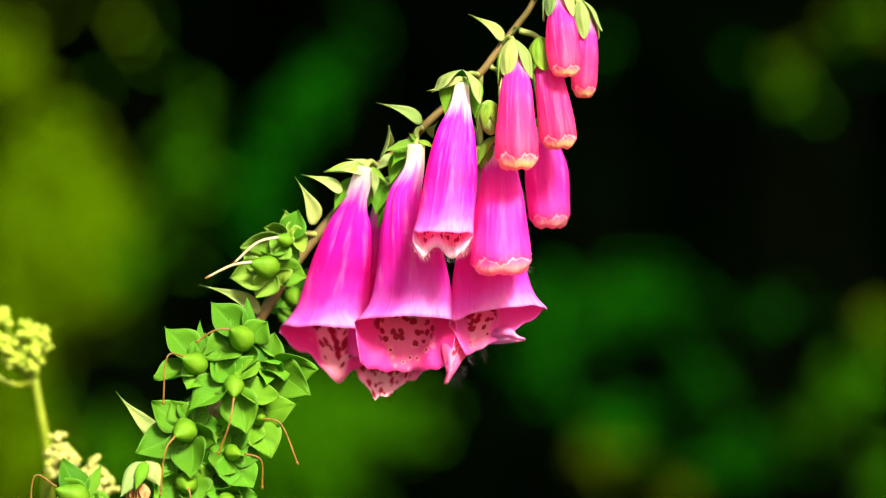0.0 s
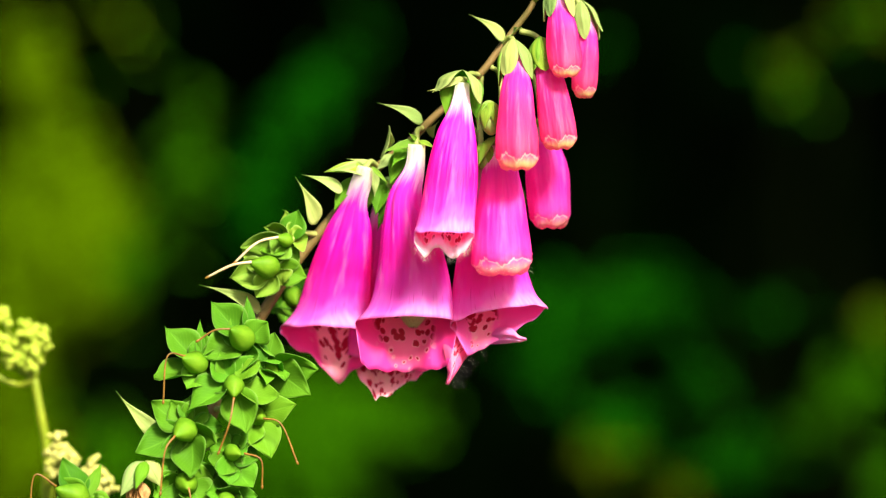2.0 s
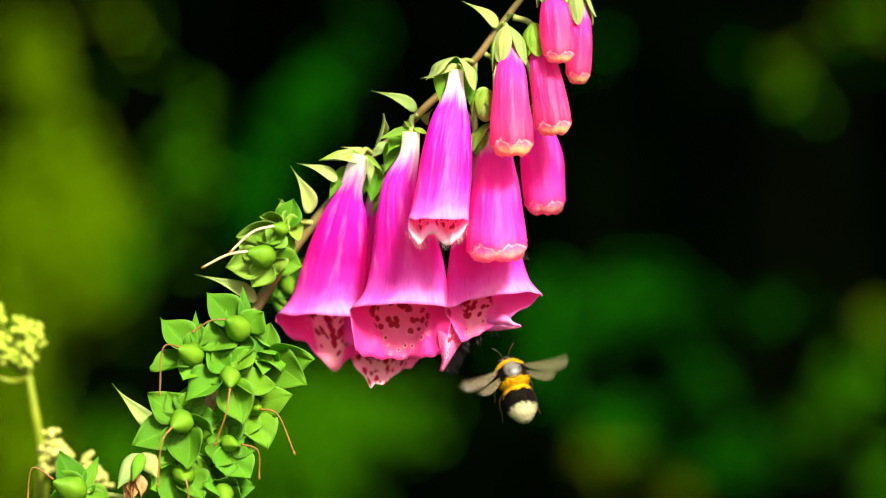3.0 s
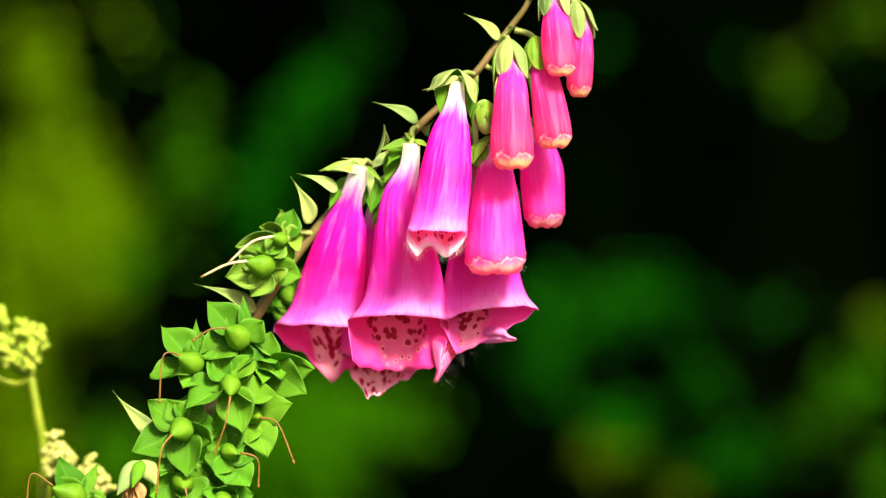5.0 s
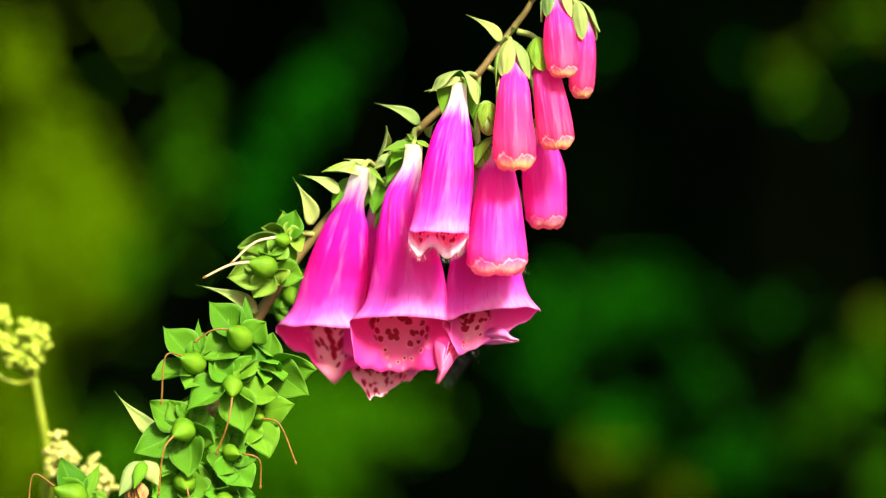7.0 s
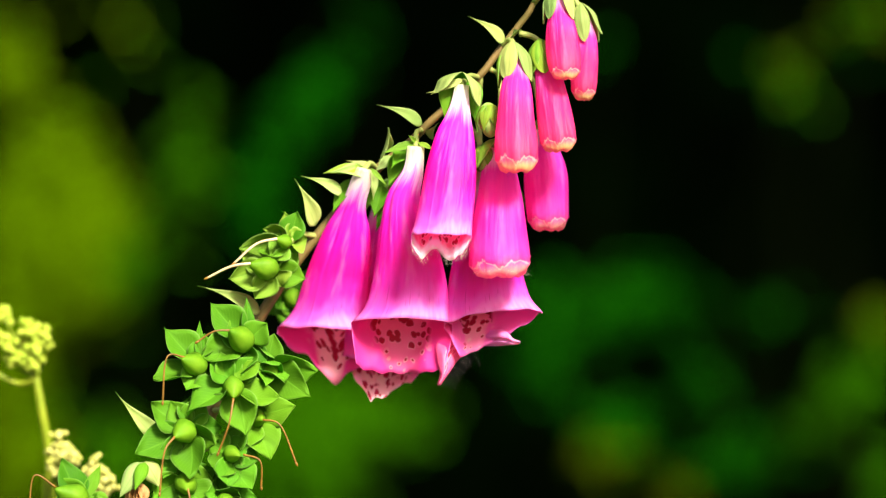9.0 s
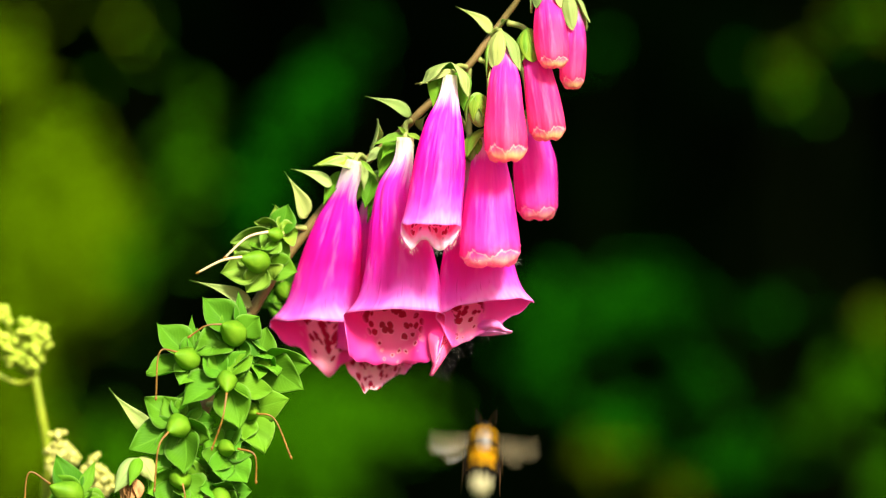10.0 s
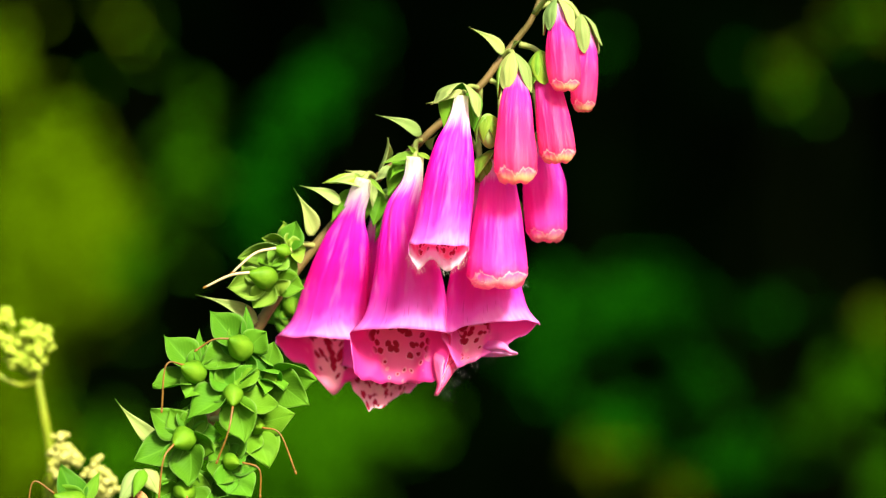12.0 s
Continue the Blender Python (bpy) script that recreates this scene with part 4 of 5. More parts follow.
# seed capsules with their spread sepals and dried styles
def capsule(centre, size, sepals, style=(), seed=0, pale=False, axis=(-0.3, -0.8, -0.4), stem_at=None):
    rnd = random.Random(seed)
    bm = bmesh.new()
    r = size * 0.86 / 1000
    if style:
        # the beak points at the style
        axis = (Vector(style[0]) - Vector(centre)).normalized() + Vector(axis).normalized() * 0.35
    ovoid(bm, centre, (r, r * 1.2), axis, 14, 24, 2, 0.10, 1.1, 0.12)
    ob = part("seed_capsule", bm, CAPSULE, foxglove, "plump green seed capsule", centre)
    back = Vector(centre) - Vector(axis).normalized() * r * 0.9
    for k, (x, z, width, depth) in enumerate(sepals):
        tip = at(x, z, depth)
        face = Vector((rnd.uniform(-0.7, 0.7), -1, rnd.uniform(-0.7, 1.3)))
        bm = bmesh.new()
        foot = back.lerp(tip, 0.08)
        leaf(bm, foot, tip, width * 1.2 / 1000, face, rnd.uniform(-0.14, 0.12), rnd.uniform(0.0, 0.30), 10, 8, 0.88, seed=seed * 9 + k, wave=0.09)
        part("sepal", bm, SEPAL_MID if pale else SEPAL, ob, "", foot)
    for k in range(2 if pale else 5):
        # sepals of the far side, half hidden
        a = rnd.uniform(0, 2 * math.pi)
        tip = back + Vector((math.cos(a) * 0.0072, 0.0018, math.sin(a) * 0.0072))
        bm = bmesh.new()
        leaf(bm, back + Vector((0, 0.001, 0)), tip, 0.0066, (rnd.uniform(-0.4, 0.4), -1, rnd.uniform(0, 0.8)), 0.05, 0.15, 8, 6, 0.88, seed=seed * 9 + 50 + k, wave=0.06)
        part("sepal", bm, SEPAL, ob, "", back)
    if style:
        bm = bmesh.new()
        tube(bm, style, [0.00034, 0.00030, 0.00026] if pale else [0.00026, 0.00018, 0.00022], 18, 7, 0.08)
        thread = part("style", bm, STYLE_PALE if pale else STYLE, ob, "dried thread-like style", style[0])
        bm = bmesh.new()
        ovoid(bm, style[-1], (0.0003, 0.0006), Vector(style[-1]) - Vector(style[-2]), 8, 8)
        part("stigma", bm, STYLE, thread, "shrivelled brown tip", style[-1])
    LOW.append(ob)
    if stem_at is not None:
        stalk([stem_at, Vector(stem_at).lerp(back, 0.5) + Vector((0, 0.001, 0.001)), back], 0.0006)
    return ob


capsule(at(-34.88, 2, -2), 1.9, [(-44.88, 0.38, 5.5, 0), (-39.5, 4.88, 5.5, 2), (-34.88, 8.62, 3, 4), (-29.88, 2.62, 5.5, 0), (-33, 5.12, 5, 4), (-38, -1.75, 5.5, -1)], [at(-36.5, 2.62, -4), at(-41.12, 1.38, -5), at(-46.12, -3, -5)], 31, True, (-1, -0.6, 0.1), at(-28, 3.25, 7))
capsule(at(-39, -3.88, -3), 3.1, [(-47.25, -6.38, 6.5, -2), (-44.5, 0.12, 6, 2), (-41.5, -10.62, 5.5, 0), (-35.5, -8, 6, -1), (-34.25, -1.12, 5, 4)], [at(-42.38, -2.88, -6), at(-46.75, -3.62, -7), at(-52.12, -6.25, -7)], 32, True, (-1, -0.5, 0.0), at(-32.38, -2.62, 8))
capsule(at(-32.88, -10.62, 14), 2.7, [(-35.75, -4.88, 5, 17), (-29.88, -4.25, 4.5, 17), (-36.75, -13, 5, 12), (-31.12, -16.12, 6, 13), (-34.88, -17.38, 5, 12)], (), 33, False, (0.2, -0.8, -0.4), at(-35.5, -7.38, 8))
capsule(at(-44.62, -19.62, -15), 3.5, [(-51.38, -11.62, 6.6, -11), (-43.5, -10.38, 2.6, -11), (-38.75, -16.12, 6, -13), (-53.25, -23.88, 7.5, -15), (-44.25, -27.62, 6.5, -16)], [at(-46.5, -17.75, -18), at(-50.5, -18, -19), at(-54.25, -20.38, -19)], 34, False, (-0.2, -0.9, -0.1), at(-40.75, -15.62, 8))
capsule(at(-54.88, -25.25, -15), 3.2, [(-61.62, -17.25, 6.4, -11), (-64, -28.38, 7, -15), (-53.75, -15.62, 2, -11), (-56.75, -31.12, 5.5, -17), (-48.62, -23, 5.5, -12)], [at(-57, -23.75, -18), at(-61, -23.88, -20), at(-61.88, -33.88, -20)], 35, False, (-0.5, -0.8, -0.3), at(-46.12, -25.5, 9))
capsule(at(-46.25, -30.38, -18), 2.7, [(-56.5, -36.38, 7.6, -18), (-36.25, -32.62, 7.6, -16), (-43.5, -40.88, 7.6, -19), (-51.5, -24.62, 5.5, -15), (-40.25, -24.88, 5, -15)], [at(-46.25, -32.88, -22), at(-47.25, -38.62, -24), at(-49.62, -45.12, -23)], 36, False, (0.0, -0.8, -0.6), at(-47.38, -28, 9))
capsule(at(-38.25, -26.12, -9), 2.4, [(-36, -25.12, 4.6, -14), (-39.25, -30.12, 3.4, -15), (-27.62, -26.75, 7.5, -11), (-29.5, -32.38, 8, -12), (-34.75, -28.88, 6, -13), (-41.12, -21.12, 5.5, -11)], (), 37, False, (0.4, -0.8, -0.3), at(-43, -19.88, 8))
capsule(at(-41, -37.12, -12), 2.4, [(-32.5, -34.38, 6.2, -13), (-38, -46.38, 7.2, -15), (-41.75, -32.62, 5, -11), (-44.25, -44.88, 6, -15), (-36.75, -41.12, 5.5, -11)], [at(-39.75, -37.5, -16), at(-35.75, -38.88, -17), at(-32.25, -47.25, -17)], 38, False, (0.5, -0.8, -0.3), at(-50.75, -35.5, 9))
capsule(at(-57.12, -40.12, -18), 3.1, [(-68, -45.12, 7.6, -18), (-64.5, -33.88, 7, -15), (-56, -50.62, 7.4, -21), (-50, -43.12, 6.2, -19), (-55.5, -32.12, 5.4, -12), (-61.75, -50.62, 6, -17)], [at(-59.25, -41.38, -22), at(-61.5, -44.88, -24), at(-62.5, -54.12, -24)], 39, False, (-0.3, -0.9, -0.3), at(-52.25, -38.62, 9))
capsule(at(-46.5, -45.12, -16), 2.2, [(-42, -53.12, 7, -18), (-49.75, -50.12, 6, -18), (-51.75, -41.38, 5.5, -15), (-43, -42.38, 5.5, -14), (-47.38, -52.62, 6, -17)], [at(-44, -45.25, -19), at(-40.25, -46.75, -20), at(-40, -52.62, -19)], 40, False, (0.2, -0.9, -0.4), at(-54, -44.62, 9))
capsule(at(-56.75, -51.88, -17), 3.0, [(-64.25, -54.88, 7, -18), (-60.5, -59.88, 7, -19), (-52.25, -57.38, 7, -18), (-50.5, -51.12, 6, -15), (-55.5, -46.75, 5, -15)], [at(-56.25, -52.88, -21), at(-55.75, -55.88, -22), at(-56, -61.12, -21)], 41, False, (-0.1, -0.9, -0.4), at(-56.75, -54.88, 9))
capsule(at(-48, -56.12, -15), 2.8, [(-45, -53.38, 6.5, -17), (-52.25, -53.62, 6, -18), (-43, -61.12, 6.5, -17), (-49.25, -63.62, 6.5, -17)], (), 42, False, (0.2, -0.9, -0.4), at(-57.5, -58.62, 9))

# a withered bell, still held in its sepals
bm = bmesh.new()
for k in range(7):
    rnd = random.Random(60 + k)
    b = at(-67.62, -50.62, -17)
    leaf(bm, b, b + Vector((rnd.uniform(-2.2, 1.6), rnd.uniform(-1.5, 1), -6.5)) / 1000, 0.0022, (rnd.uniform(-1, 1), -1, 0), 0.15, 0.5, 8, 4, 0.9, seed=k, twist=rnd.uniform(-1.2, 1.2), wave=0.2)
withered = part("withered_flower", bm, WITHERED, foxglove, "shrivelled brown flower", at(-67.62, -50.62, -17))
for k, (base, tip, w) in enumerate([(at(-66, -47.12, -17), at(-71.38, -54.88, -20), 4.6), (at(-65.75, -47.12, -18), at(-68, -53.38, -22), 3.0), (at(-65.75, -46.88, -17), at(-62.5, -52.62, -18), 4.4), (at(-65.25, -48.12, -12), at(-65.75, -54.88, -13), 6.0)]):
    bm = bmesh.new()
    leaf(bm, base, tip, w / 1000, (0.1, -1, 0.4), 0.15, -0.2, seed=80 + k)
    part("sepal", bm, SEPAL if k % 2 else SEPAL_PALE, withered, "", base)
stalk([at(-56.75, -53.62, 0), at(-61.75, -51.12, -6), at(-67.38, -49.62, -15)])

LOW += [withered, low_bract]

# the lowest capsule
capsule(at(-81.5, -54.88, -4), 3.6, [(-77.5, -53.12, 6, 0), (-84.25, -46.38, 6, 2), (-86.75, -57.38, 6, -3), (-73, -58, 5, -4), (-75.5, -47.62, 2.6, 2)], [at(-85.5, -52.62, -7), at(-90.25, -50.12, -8), at(-91.38, -58, -8)], 43, False, (-0.8, -0.7, 0.1), at(-57.75, -61.12, 9))

# fine hairs on the lips
places = [(p, (0.5, -0.4, -0.9)) for p in ax_right.rim[29:51:3]]
places += [(at(*(Vector(a).lerp(Vector(b), k / 3)), -5), (0.8, -0.2, -0.6)) for a, b in zip(LOBE_EDGE[1:], LOBE_EDGE[2:]) for k in range(3)]
hairs(f_right, places, 0.0036, 0.36, seed=3, count=1, radius=0.000005)
places = [(p, (0, -0.3, -1)) for p in ax_front.rim[5:56]]
hairs(f_front, places, 0.0011, 0.6, label="white hairs on the lip", seed=4, count=3)
places = [(b + Vector((math.cos(a) * w, -abs(math.sin(a)) * w, 0)), (math.cos(a), -abs(math.sin(a)), -0.7)) for b, w in ((at(13.25, -4.62, -16), 0.0056),) for a in [k * math.pi / 12 for k in range(13)]]
hairs(b_low, places, 0.0008, 0.6, label="fine hairs on the closed mouth", seed=5, count=2)


# ---- the cream-flowered herb beside it ----
HERB_FOOT = Vector((-0.096, 0.078, 0.0))
herb = thing("meadow_herb", HERB_FOOT, "cream-green meadow herb with clustered flower heads on a thin stem", "plant")
HERB_SKIN = skin("herb_stalk", (0.12, 0.19, 0.003), (0.22, 0.26, 0.006), 200.0, 0.55, 0.0003, 0.35, 0.1)
HERB_BUD = skin("herb_floret", (0.25, 0.40, 0.015), (0.50, 0.56, 0.07), 420.0, 0.7, 0.0004, 0.15, 0.35)
HERB_BUD_PALE = skin("pale_herb_floret", (0.40, 0.44, 0.05), (0.64, 0.60, 0.19), 420.0, 0.7, 0.0004, 0.15, 0.35)
bm = bmesh.new()
tube(bm, [at(-90.25, -28.88, 58), at(-88.75, -37.38, 58), at(-87.5, -44.88, 59), at(-87, -56.12, 60), at(-88, -90, 64), Vector((-0.095, 0.076, 0.6)), HERB_FOOT - Vector((0, 0, 0.01))], [0.0009, 0.0011, 0.0012, 0.0014, 0.0022], 60, 8, 0.03)
part("stem", bm, HERB_SKIN, herb, "", HERB_FOOT)


def floret_head(blobs, feet, material, seed, label):
    """A head of many small round florets on branching stalks."""
    rnd = random.Random(seed)
    foot = feet
    bm = bmesh.new()
    for x, z, r, depth in blobs:
        mid = at(x, z, depth)
        tube(bm, [foot, foot.lerp(mid, 0.6) + Vector((0, 0.001, -0.0006)), mid], [0.0005, 0.0004, 0.0003], 6, 6)
    stalks = tagged(part("branching", bm, HERB_SKIN, herb, "", foot), kind="stuff")
    for x, z, r, depth in blobs:
        mid = at(x, z, depth)
        bm = bmesh.new()
        for _ in range(max(6, int(r * r * 2.4))):
            o = Vector((rnd.gauss(0, 1), rnd.gauss(0, 1), rnd.gauss(0, 1))).normalized() * r / 1000 * rnd.uniform(0.45, 0.95)
            s = rnd.uniform(0.00055, 0.00105)
            ovoid(bm, mid + o, (s, s * 1.15), o, 6, 8)
        tagged(part("floret_head", bm, material, stalks, label, mid), kind="stuff")


floret_head([(-97.38, -15.5, 2.4, 58), (-97.75, -19.88, 2.6, 57), (-95.75, -22.12, 2.2, 56), (-92, -18.12, 2.6, 58), (-89, -19.38, 2.4, 59), (-87.5, -21.12, 1.8, 58), (-90.25, -21.88, 2.2, 56), (-93.75, -20.38, 2.0, 60), (-94.25, -24.88, 2.2, 56), (-90.25, -25.5, 2.4, 57), (-92, -23.38, 2.4, 59), (-96.25, -24.88, 1.8, 58), (-100.5, -18.62, 2.8, 58)], at(-90.25, -28.88, 58), HERB_BUD, 71, "greenish cream florets")
floret_head([(-85.5, -42.12, 2.4, 44), (-84.25, -44.88, 2.2, 43), (-82.75, -45.62, 2.0, 44), (-81.5, -46.38, 1.6, 44), (-86, -44.88, 2.0, 45), (-85.5, -48.62, 2.4, 44)], at(-87, -52.62, 59), HERB_BUD_PALE, 72, "cream florets")
floret_head([(-77.25, -47.62, 2.2, 40), (-78.5, -49.38, 2.0, 41), (-76.5, -49.62, 2.2, 40), (-74.5, -50.12, 1.6, 40), (-75.5, -51.88, 2.2, 40), (-73.5, -53.12, 1.8, 40), (-76.75, -53.38, 2.2, 41)], at(-81.75, -58, 58), HERB_BUD_PALE, 73, "cream florets")
bm = bmesh.new()
tube(bm, [at(-86.75, -58, 61), at(-84, -58.38, 59), at(-81.75, -58, 58)], [0.0008, 0.0006], 6, 6)
part("branch", bm, HERB_SKIN, herb, "", at(-86.75, -58, 61))
bm = bmesh.new()
tube(bm, [at(-90.25, -29.12, 58), at(-94.25, -30.12, 59), at(-99.5, -27.38, 59), at(-103, -22.38, 59)], [0.0008, 0.0006, 0.0005], 10, 6)
part("branch", bm, HERB_SKIN, herb, "", at(-90.25, -29.12, 58))


# ---- the bumblebee: head along +x, back along +z, metres ----
def fur(name, bands, cut, belly):
    """Dense pile in bands along the body; bands are stops along x."""
    n = Nodes(name)
    s = n.node("SeparateXYZ", Vector=n.place())
    p = n.place()
    grain = n.noise(p, 2600.0, 3.0)
    x = n.math("ADD", s.outputs[0], n.math("MULTIPLY", n.math("SUBTRACT", n.noise(p, 700.0, 2.0), 0.5), 0.0022))
    f = n.math("DIVIDE", n.math("SUBTRACT", x, cut[0]), cut[1] - cut[0])
    col = n.ramp(f, bands, False)
    # the underside is black
    under = n.math("ADD", s.outputs[2], n.math("MULTIPLY", n.noise(p, 500.0, 2.0), 0.0012))
    col = n.mix(n.grey(n.math("ADD", n.math("MULTIPLY", under, 200.0), 0.5), [(belly, 1.0), (belly + 0.13, 0.0)]), col, (0.004, 0.003, 0.002, 1))
    col = n.mix(n.math("MULTIPLY", n.grey(grain, [(0.3, 1), (0.6, 0)]), 0.35), col, (0.02, 0.012, 0.004, 1))
    n.surface(col, 0.85, 0.08)
    n.bump(grain, 0.8, 0.0004)
    return n.mat


YELLOW, BLACK, TAIL = (0.76, 0.40, 0.004), (0.004, 0.003, 0.002), (0.62, 0.58, 0.32)
THORAX_FUR = fur("thorax_pile", [(0.0, YELLOW), (0.20, YELLOW), (0.27, BLACK), (0.66, BLACK), (0.73, YELLOW), (1.0, YELLOW)], (-0.0038, 0.0042), 0.44)
ABDOMEN_FUR = fur("abdomen_pile", [(0.0, BLACK), (0.03, TAIL), (0.34, TAIL), (0.41, BLACK), (0.72, BLACK), (0.79, YELLOW), (1.0, YELLOW)], (-0.0063, 0.0050), 0.24)
CHITIN = skin("black_chitin", (0.008, 0.007, 0.006), (0.02, 0.016, 0.012), 900.0, 0.65, 0.0003, 0.2)
BARE = skin("worn_thorax", (0.07, 0.065, 0.05), (0.13, 0.12, 0.095), 500.0, 0.4, 0.0001, 0.4)
LEG = skin("leg_chitin", (0.006, 0.004, 0.002), (0.055, 0.020, 0.004), 600.0, 0.45, 0.0001, 0.4)
n = Nodes("wing_membrane")
u, v = n.uv()
vein = n.math("ABSOLUTE", n.math("SINE", n.math("ADD", n.math("MULTIPLY", u, 11.0), n.math("MULTIPLY", v, 4.0))))
vein = n.grey(vein, [(0.05, 1.0), (0.14, 0.0)])
n.surface(n.mix(vein, (0.50, 0.42, 0.22, 1), (0.10, 0.06, 0.02, 1)), 0.25, 0.5)
clear = n.node("BsdfTransparent")
wing_mix = n.node("MixShader", Fac=n.math("ADD", n.math("MULTIPLY", vein, 0.18), 0.06))
n.tree.links.new(clear.outputs[0], wing_mix.inputs[1])
n.tree.links.new(n.bsdf.outputs[0], wing_mix.inputs[2])
n.tree.links.new(wing_mix.outputs[0], n.out.inputs[0])
WING = n.mat

bee = thing("bumblebee", (0, 0, 0), "bumblebee with yellow and black bands and a white tail", "bee")
bee.scale = (0.82, 0.82, 0.82)


def shaped(p, centre, radii, slim):
    """Draws the hind end of a body part in to a blunt point."""
    f = min(1.0, max(0.0, (centre.x + radii[1] * 0.1 - p.x) / radii[1]))
    return Vector((p.x, p.y * (1 - slim * f * f), p.z * (1 - slim * f * f)))


def furry(name, centre, radii, axis, material, count, length, seed, label, slim=0.0):
    """A body part under a coat of short hairs."""
    rnd = random.Random(seed)
    bm = bmesh.new()
    centre = Vector(centre)
    ovoid(bm, centre, radii, axis, 16, 24)
    if slim:
        for v in bm.verts:
            v.co = shaped(v.co, centre, radii, slim)
    ax = Vector(axis).normalized()
    side = ax.orthogonal().normalized()
    up = ax.cross(side)
    for _ in range(count):
        z, a = rnd.uniform(-0.98, 0.98), rnd.uniform(0, 2 * math.pi)
        r = math.sqrt(1 - z * z)
        out = (ax * z * radii[0] / radii[1] + (side * math.cos(a) + up * math.sin(a)) * r).normalized()
        p = centre + ax * z * radii[1] + (side * math.cos(a) + up * math.sin(a)) * r * radii[0]
        if slim:
            p = shaped(p, centre, radii, slim)
        tip = p + (out + Vector((-0.7, rnd.uniform(-0.3, 0.3), rnd.uniform(-0.3, 0.3)))).normalized() * length * rnd.uniform(0.6, 1.2)
        w = out.orthogonal().normalized() * 0.00007
        b = [bm.verts.new(p + w), bm.verts.new(p - w * 0.5 + out.cross(w) * 0.9), bm.verts.new(p - w * 0.5 - out.cross(w) * 0.9)]
        t = bm.verts.new(tip)
        for i in range(3):
            bm.faces.new((b[i], b[(i + 1) % 3], t))
    return part(name, bm, material, bee, label, (0, 0, 0))


thorax = furry("thorax", (0.0030, 0, 0.0006), (0.0043, 0.0042), (1, 0, 0.1), THORAX_FUR, 4200, 0.0010, 1, "yellow and black furry thorax")
thorax.data.transform(Matrix.Translation((-0.0030, 0, 0)))
thorax.location = (0.0030, 0, 0)
ORIGIN[thorax.name] = Vector((0.0030, 0, 0))
abdomen = furry("abdomen", (0.0, 0, 0.0), (0.0041, 0.0058), (1, 0, 0.16), ABDOMEN_FUR, 4600, 0.0008, 2, "banded abdomen with a white tail", 0.28)
abdomen.location = (-0.0046, 0, -0.0006)
bm = bmesh.new()
ovoid(bm, (0.0031, 0, 0.0041), (0.0026, 0.0010), (0, 0, 1), 8, 16)
part("worn_patch", bm, BARE, bee, "bare greyish patch on the back")
bm = bmesh.new()
ovoid(bm, (0.0078, 0, -0.0006), (0.0019, 0.0018), (0.6, 0, -0.8), 12, 16)
head = part("head", bm, CHITIN, bee, "black head", (0.0078, 0, -0.0006))
for s in (1, -1):
    bm = bmesh.new()
    ovoid(bm, (0.0083, s * 0.0016, -0.0004), (0.0006, 0.0012), (0.2, 0, 1), 8, 10)
    part("eye", bm, CHITIN, head, "", (0.0083, s * 0.0016, -0.0004))
    bm = bmesh.new()
    tube(bm, [(0.0090, s * 0.0007, 0.0002), (0.0102, s * 0.0015, 0.0018), (0.0116, s * 0.0030, 0.0026)], [0.00012, 0.0001], 10, 6)
    part("antenna", bm, LEG, head, "", (0.0090, s * 0.0007, 0.0002))
    for x, reach, back in ((0.0052, 0.0044, 0.0030), (0.0030, 0.0050, -0.0030), (0.0008, 0.0046, -0.0072)):
        bm = bmesh.new()
        a = Vector((x, s * 0.0022, -0.0016))
        k = a + Vector((back * 0.35, s * reach * 0.55, -0.0012))
        f = a + Vector((back * 0.8, s * reach * 0.6, -0.0036))
        tube(bm, [a, k, f, f + Vector((back * 0.22, s * 0.0004, -0.0010))], [0.00024, 0.00030, 0.00017, 0.00010], 14, 7, 0.08)
        part("leg", bm, LEG, bee, "thin dark leg", a)
wings = []


def wing_blade(bm, base, tip, wide):
    """A thin wing with a narrow root, a straight front edge and a broad rounded end."""
    way = tip - base
    side = way.cross(Vector((0, 0, 1))).normalized()
    if side.x < 0:
        side = -side
    n, m, sheets = 14, 6, []
    for sheet in (1, -1):
        rows = []
        for i in range(n + 1):
            t = i / n
            chord = wide * (0.16 + 0.84 * math.sin(math.pi / 2 * min(1, t / 0.66)) ** 1.3) * math.sqrt(max(0.0, 1 - max(0, (t - 0.66) / 0.34) ** 2.4) + 0.002)
            rows.append([bm.verts.new(base + way * t + side * (0.25 * wide - chord * (0.22 + 0.78 * j / m) * 1.1 + 0.12 * chord) + Vector((0, 0, 0.03 * wide * math.sin(5 * j / m) + sheet * 0.00003))) for j in range(m + 1)])
        grid_faces(bm, rows, False, lambda i, j: (j / m, i / n))
        sheets.append(rows)
    a, b = ([r[0] for r in rows] + rows[-1][1:] + [r[-1] for r in rows[-2::-1]] for rows in sheets)
    for i in range(len(a) - 1):
        bm.faces.new((a[i], a[i + 1], b[i + 1], b[i]))


for s in (1, -1):
    for name, long, wide, x, sweep in (("forewing", 0.0132, 0.0038, 0.0042, -0.22), ("hindwing", 0.0086, 0.0028, 0.0026, -0.5)):
        bm = bmesh.new()
        root = Vector((x, s * 0.0024, 0.0024))
        wing_blade(bm, root, root + Vector((sweep * long, s * long, 0.0004)), wide)
        w = part(name, bm, WING, bee, "clear brownish wing", root)
        w.location = root
        wings.append((w, root, s))


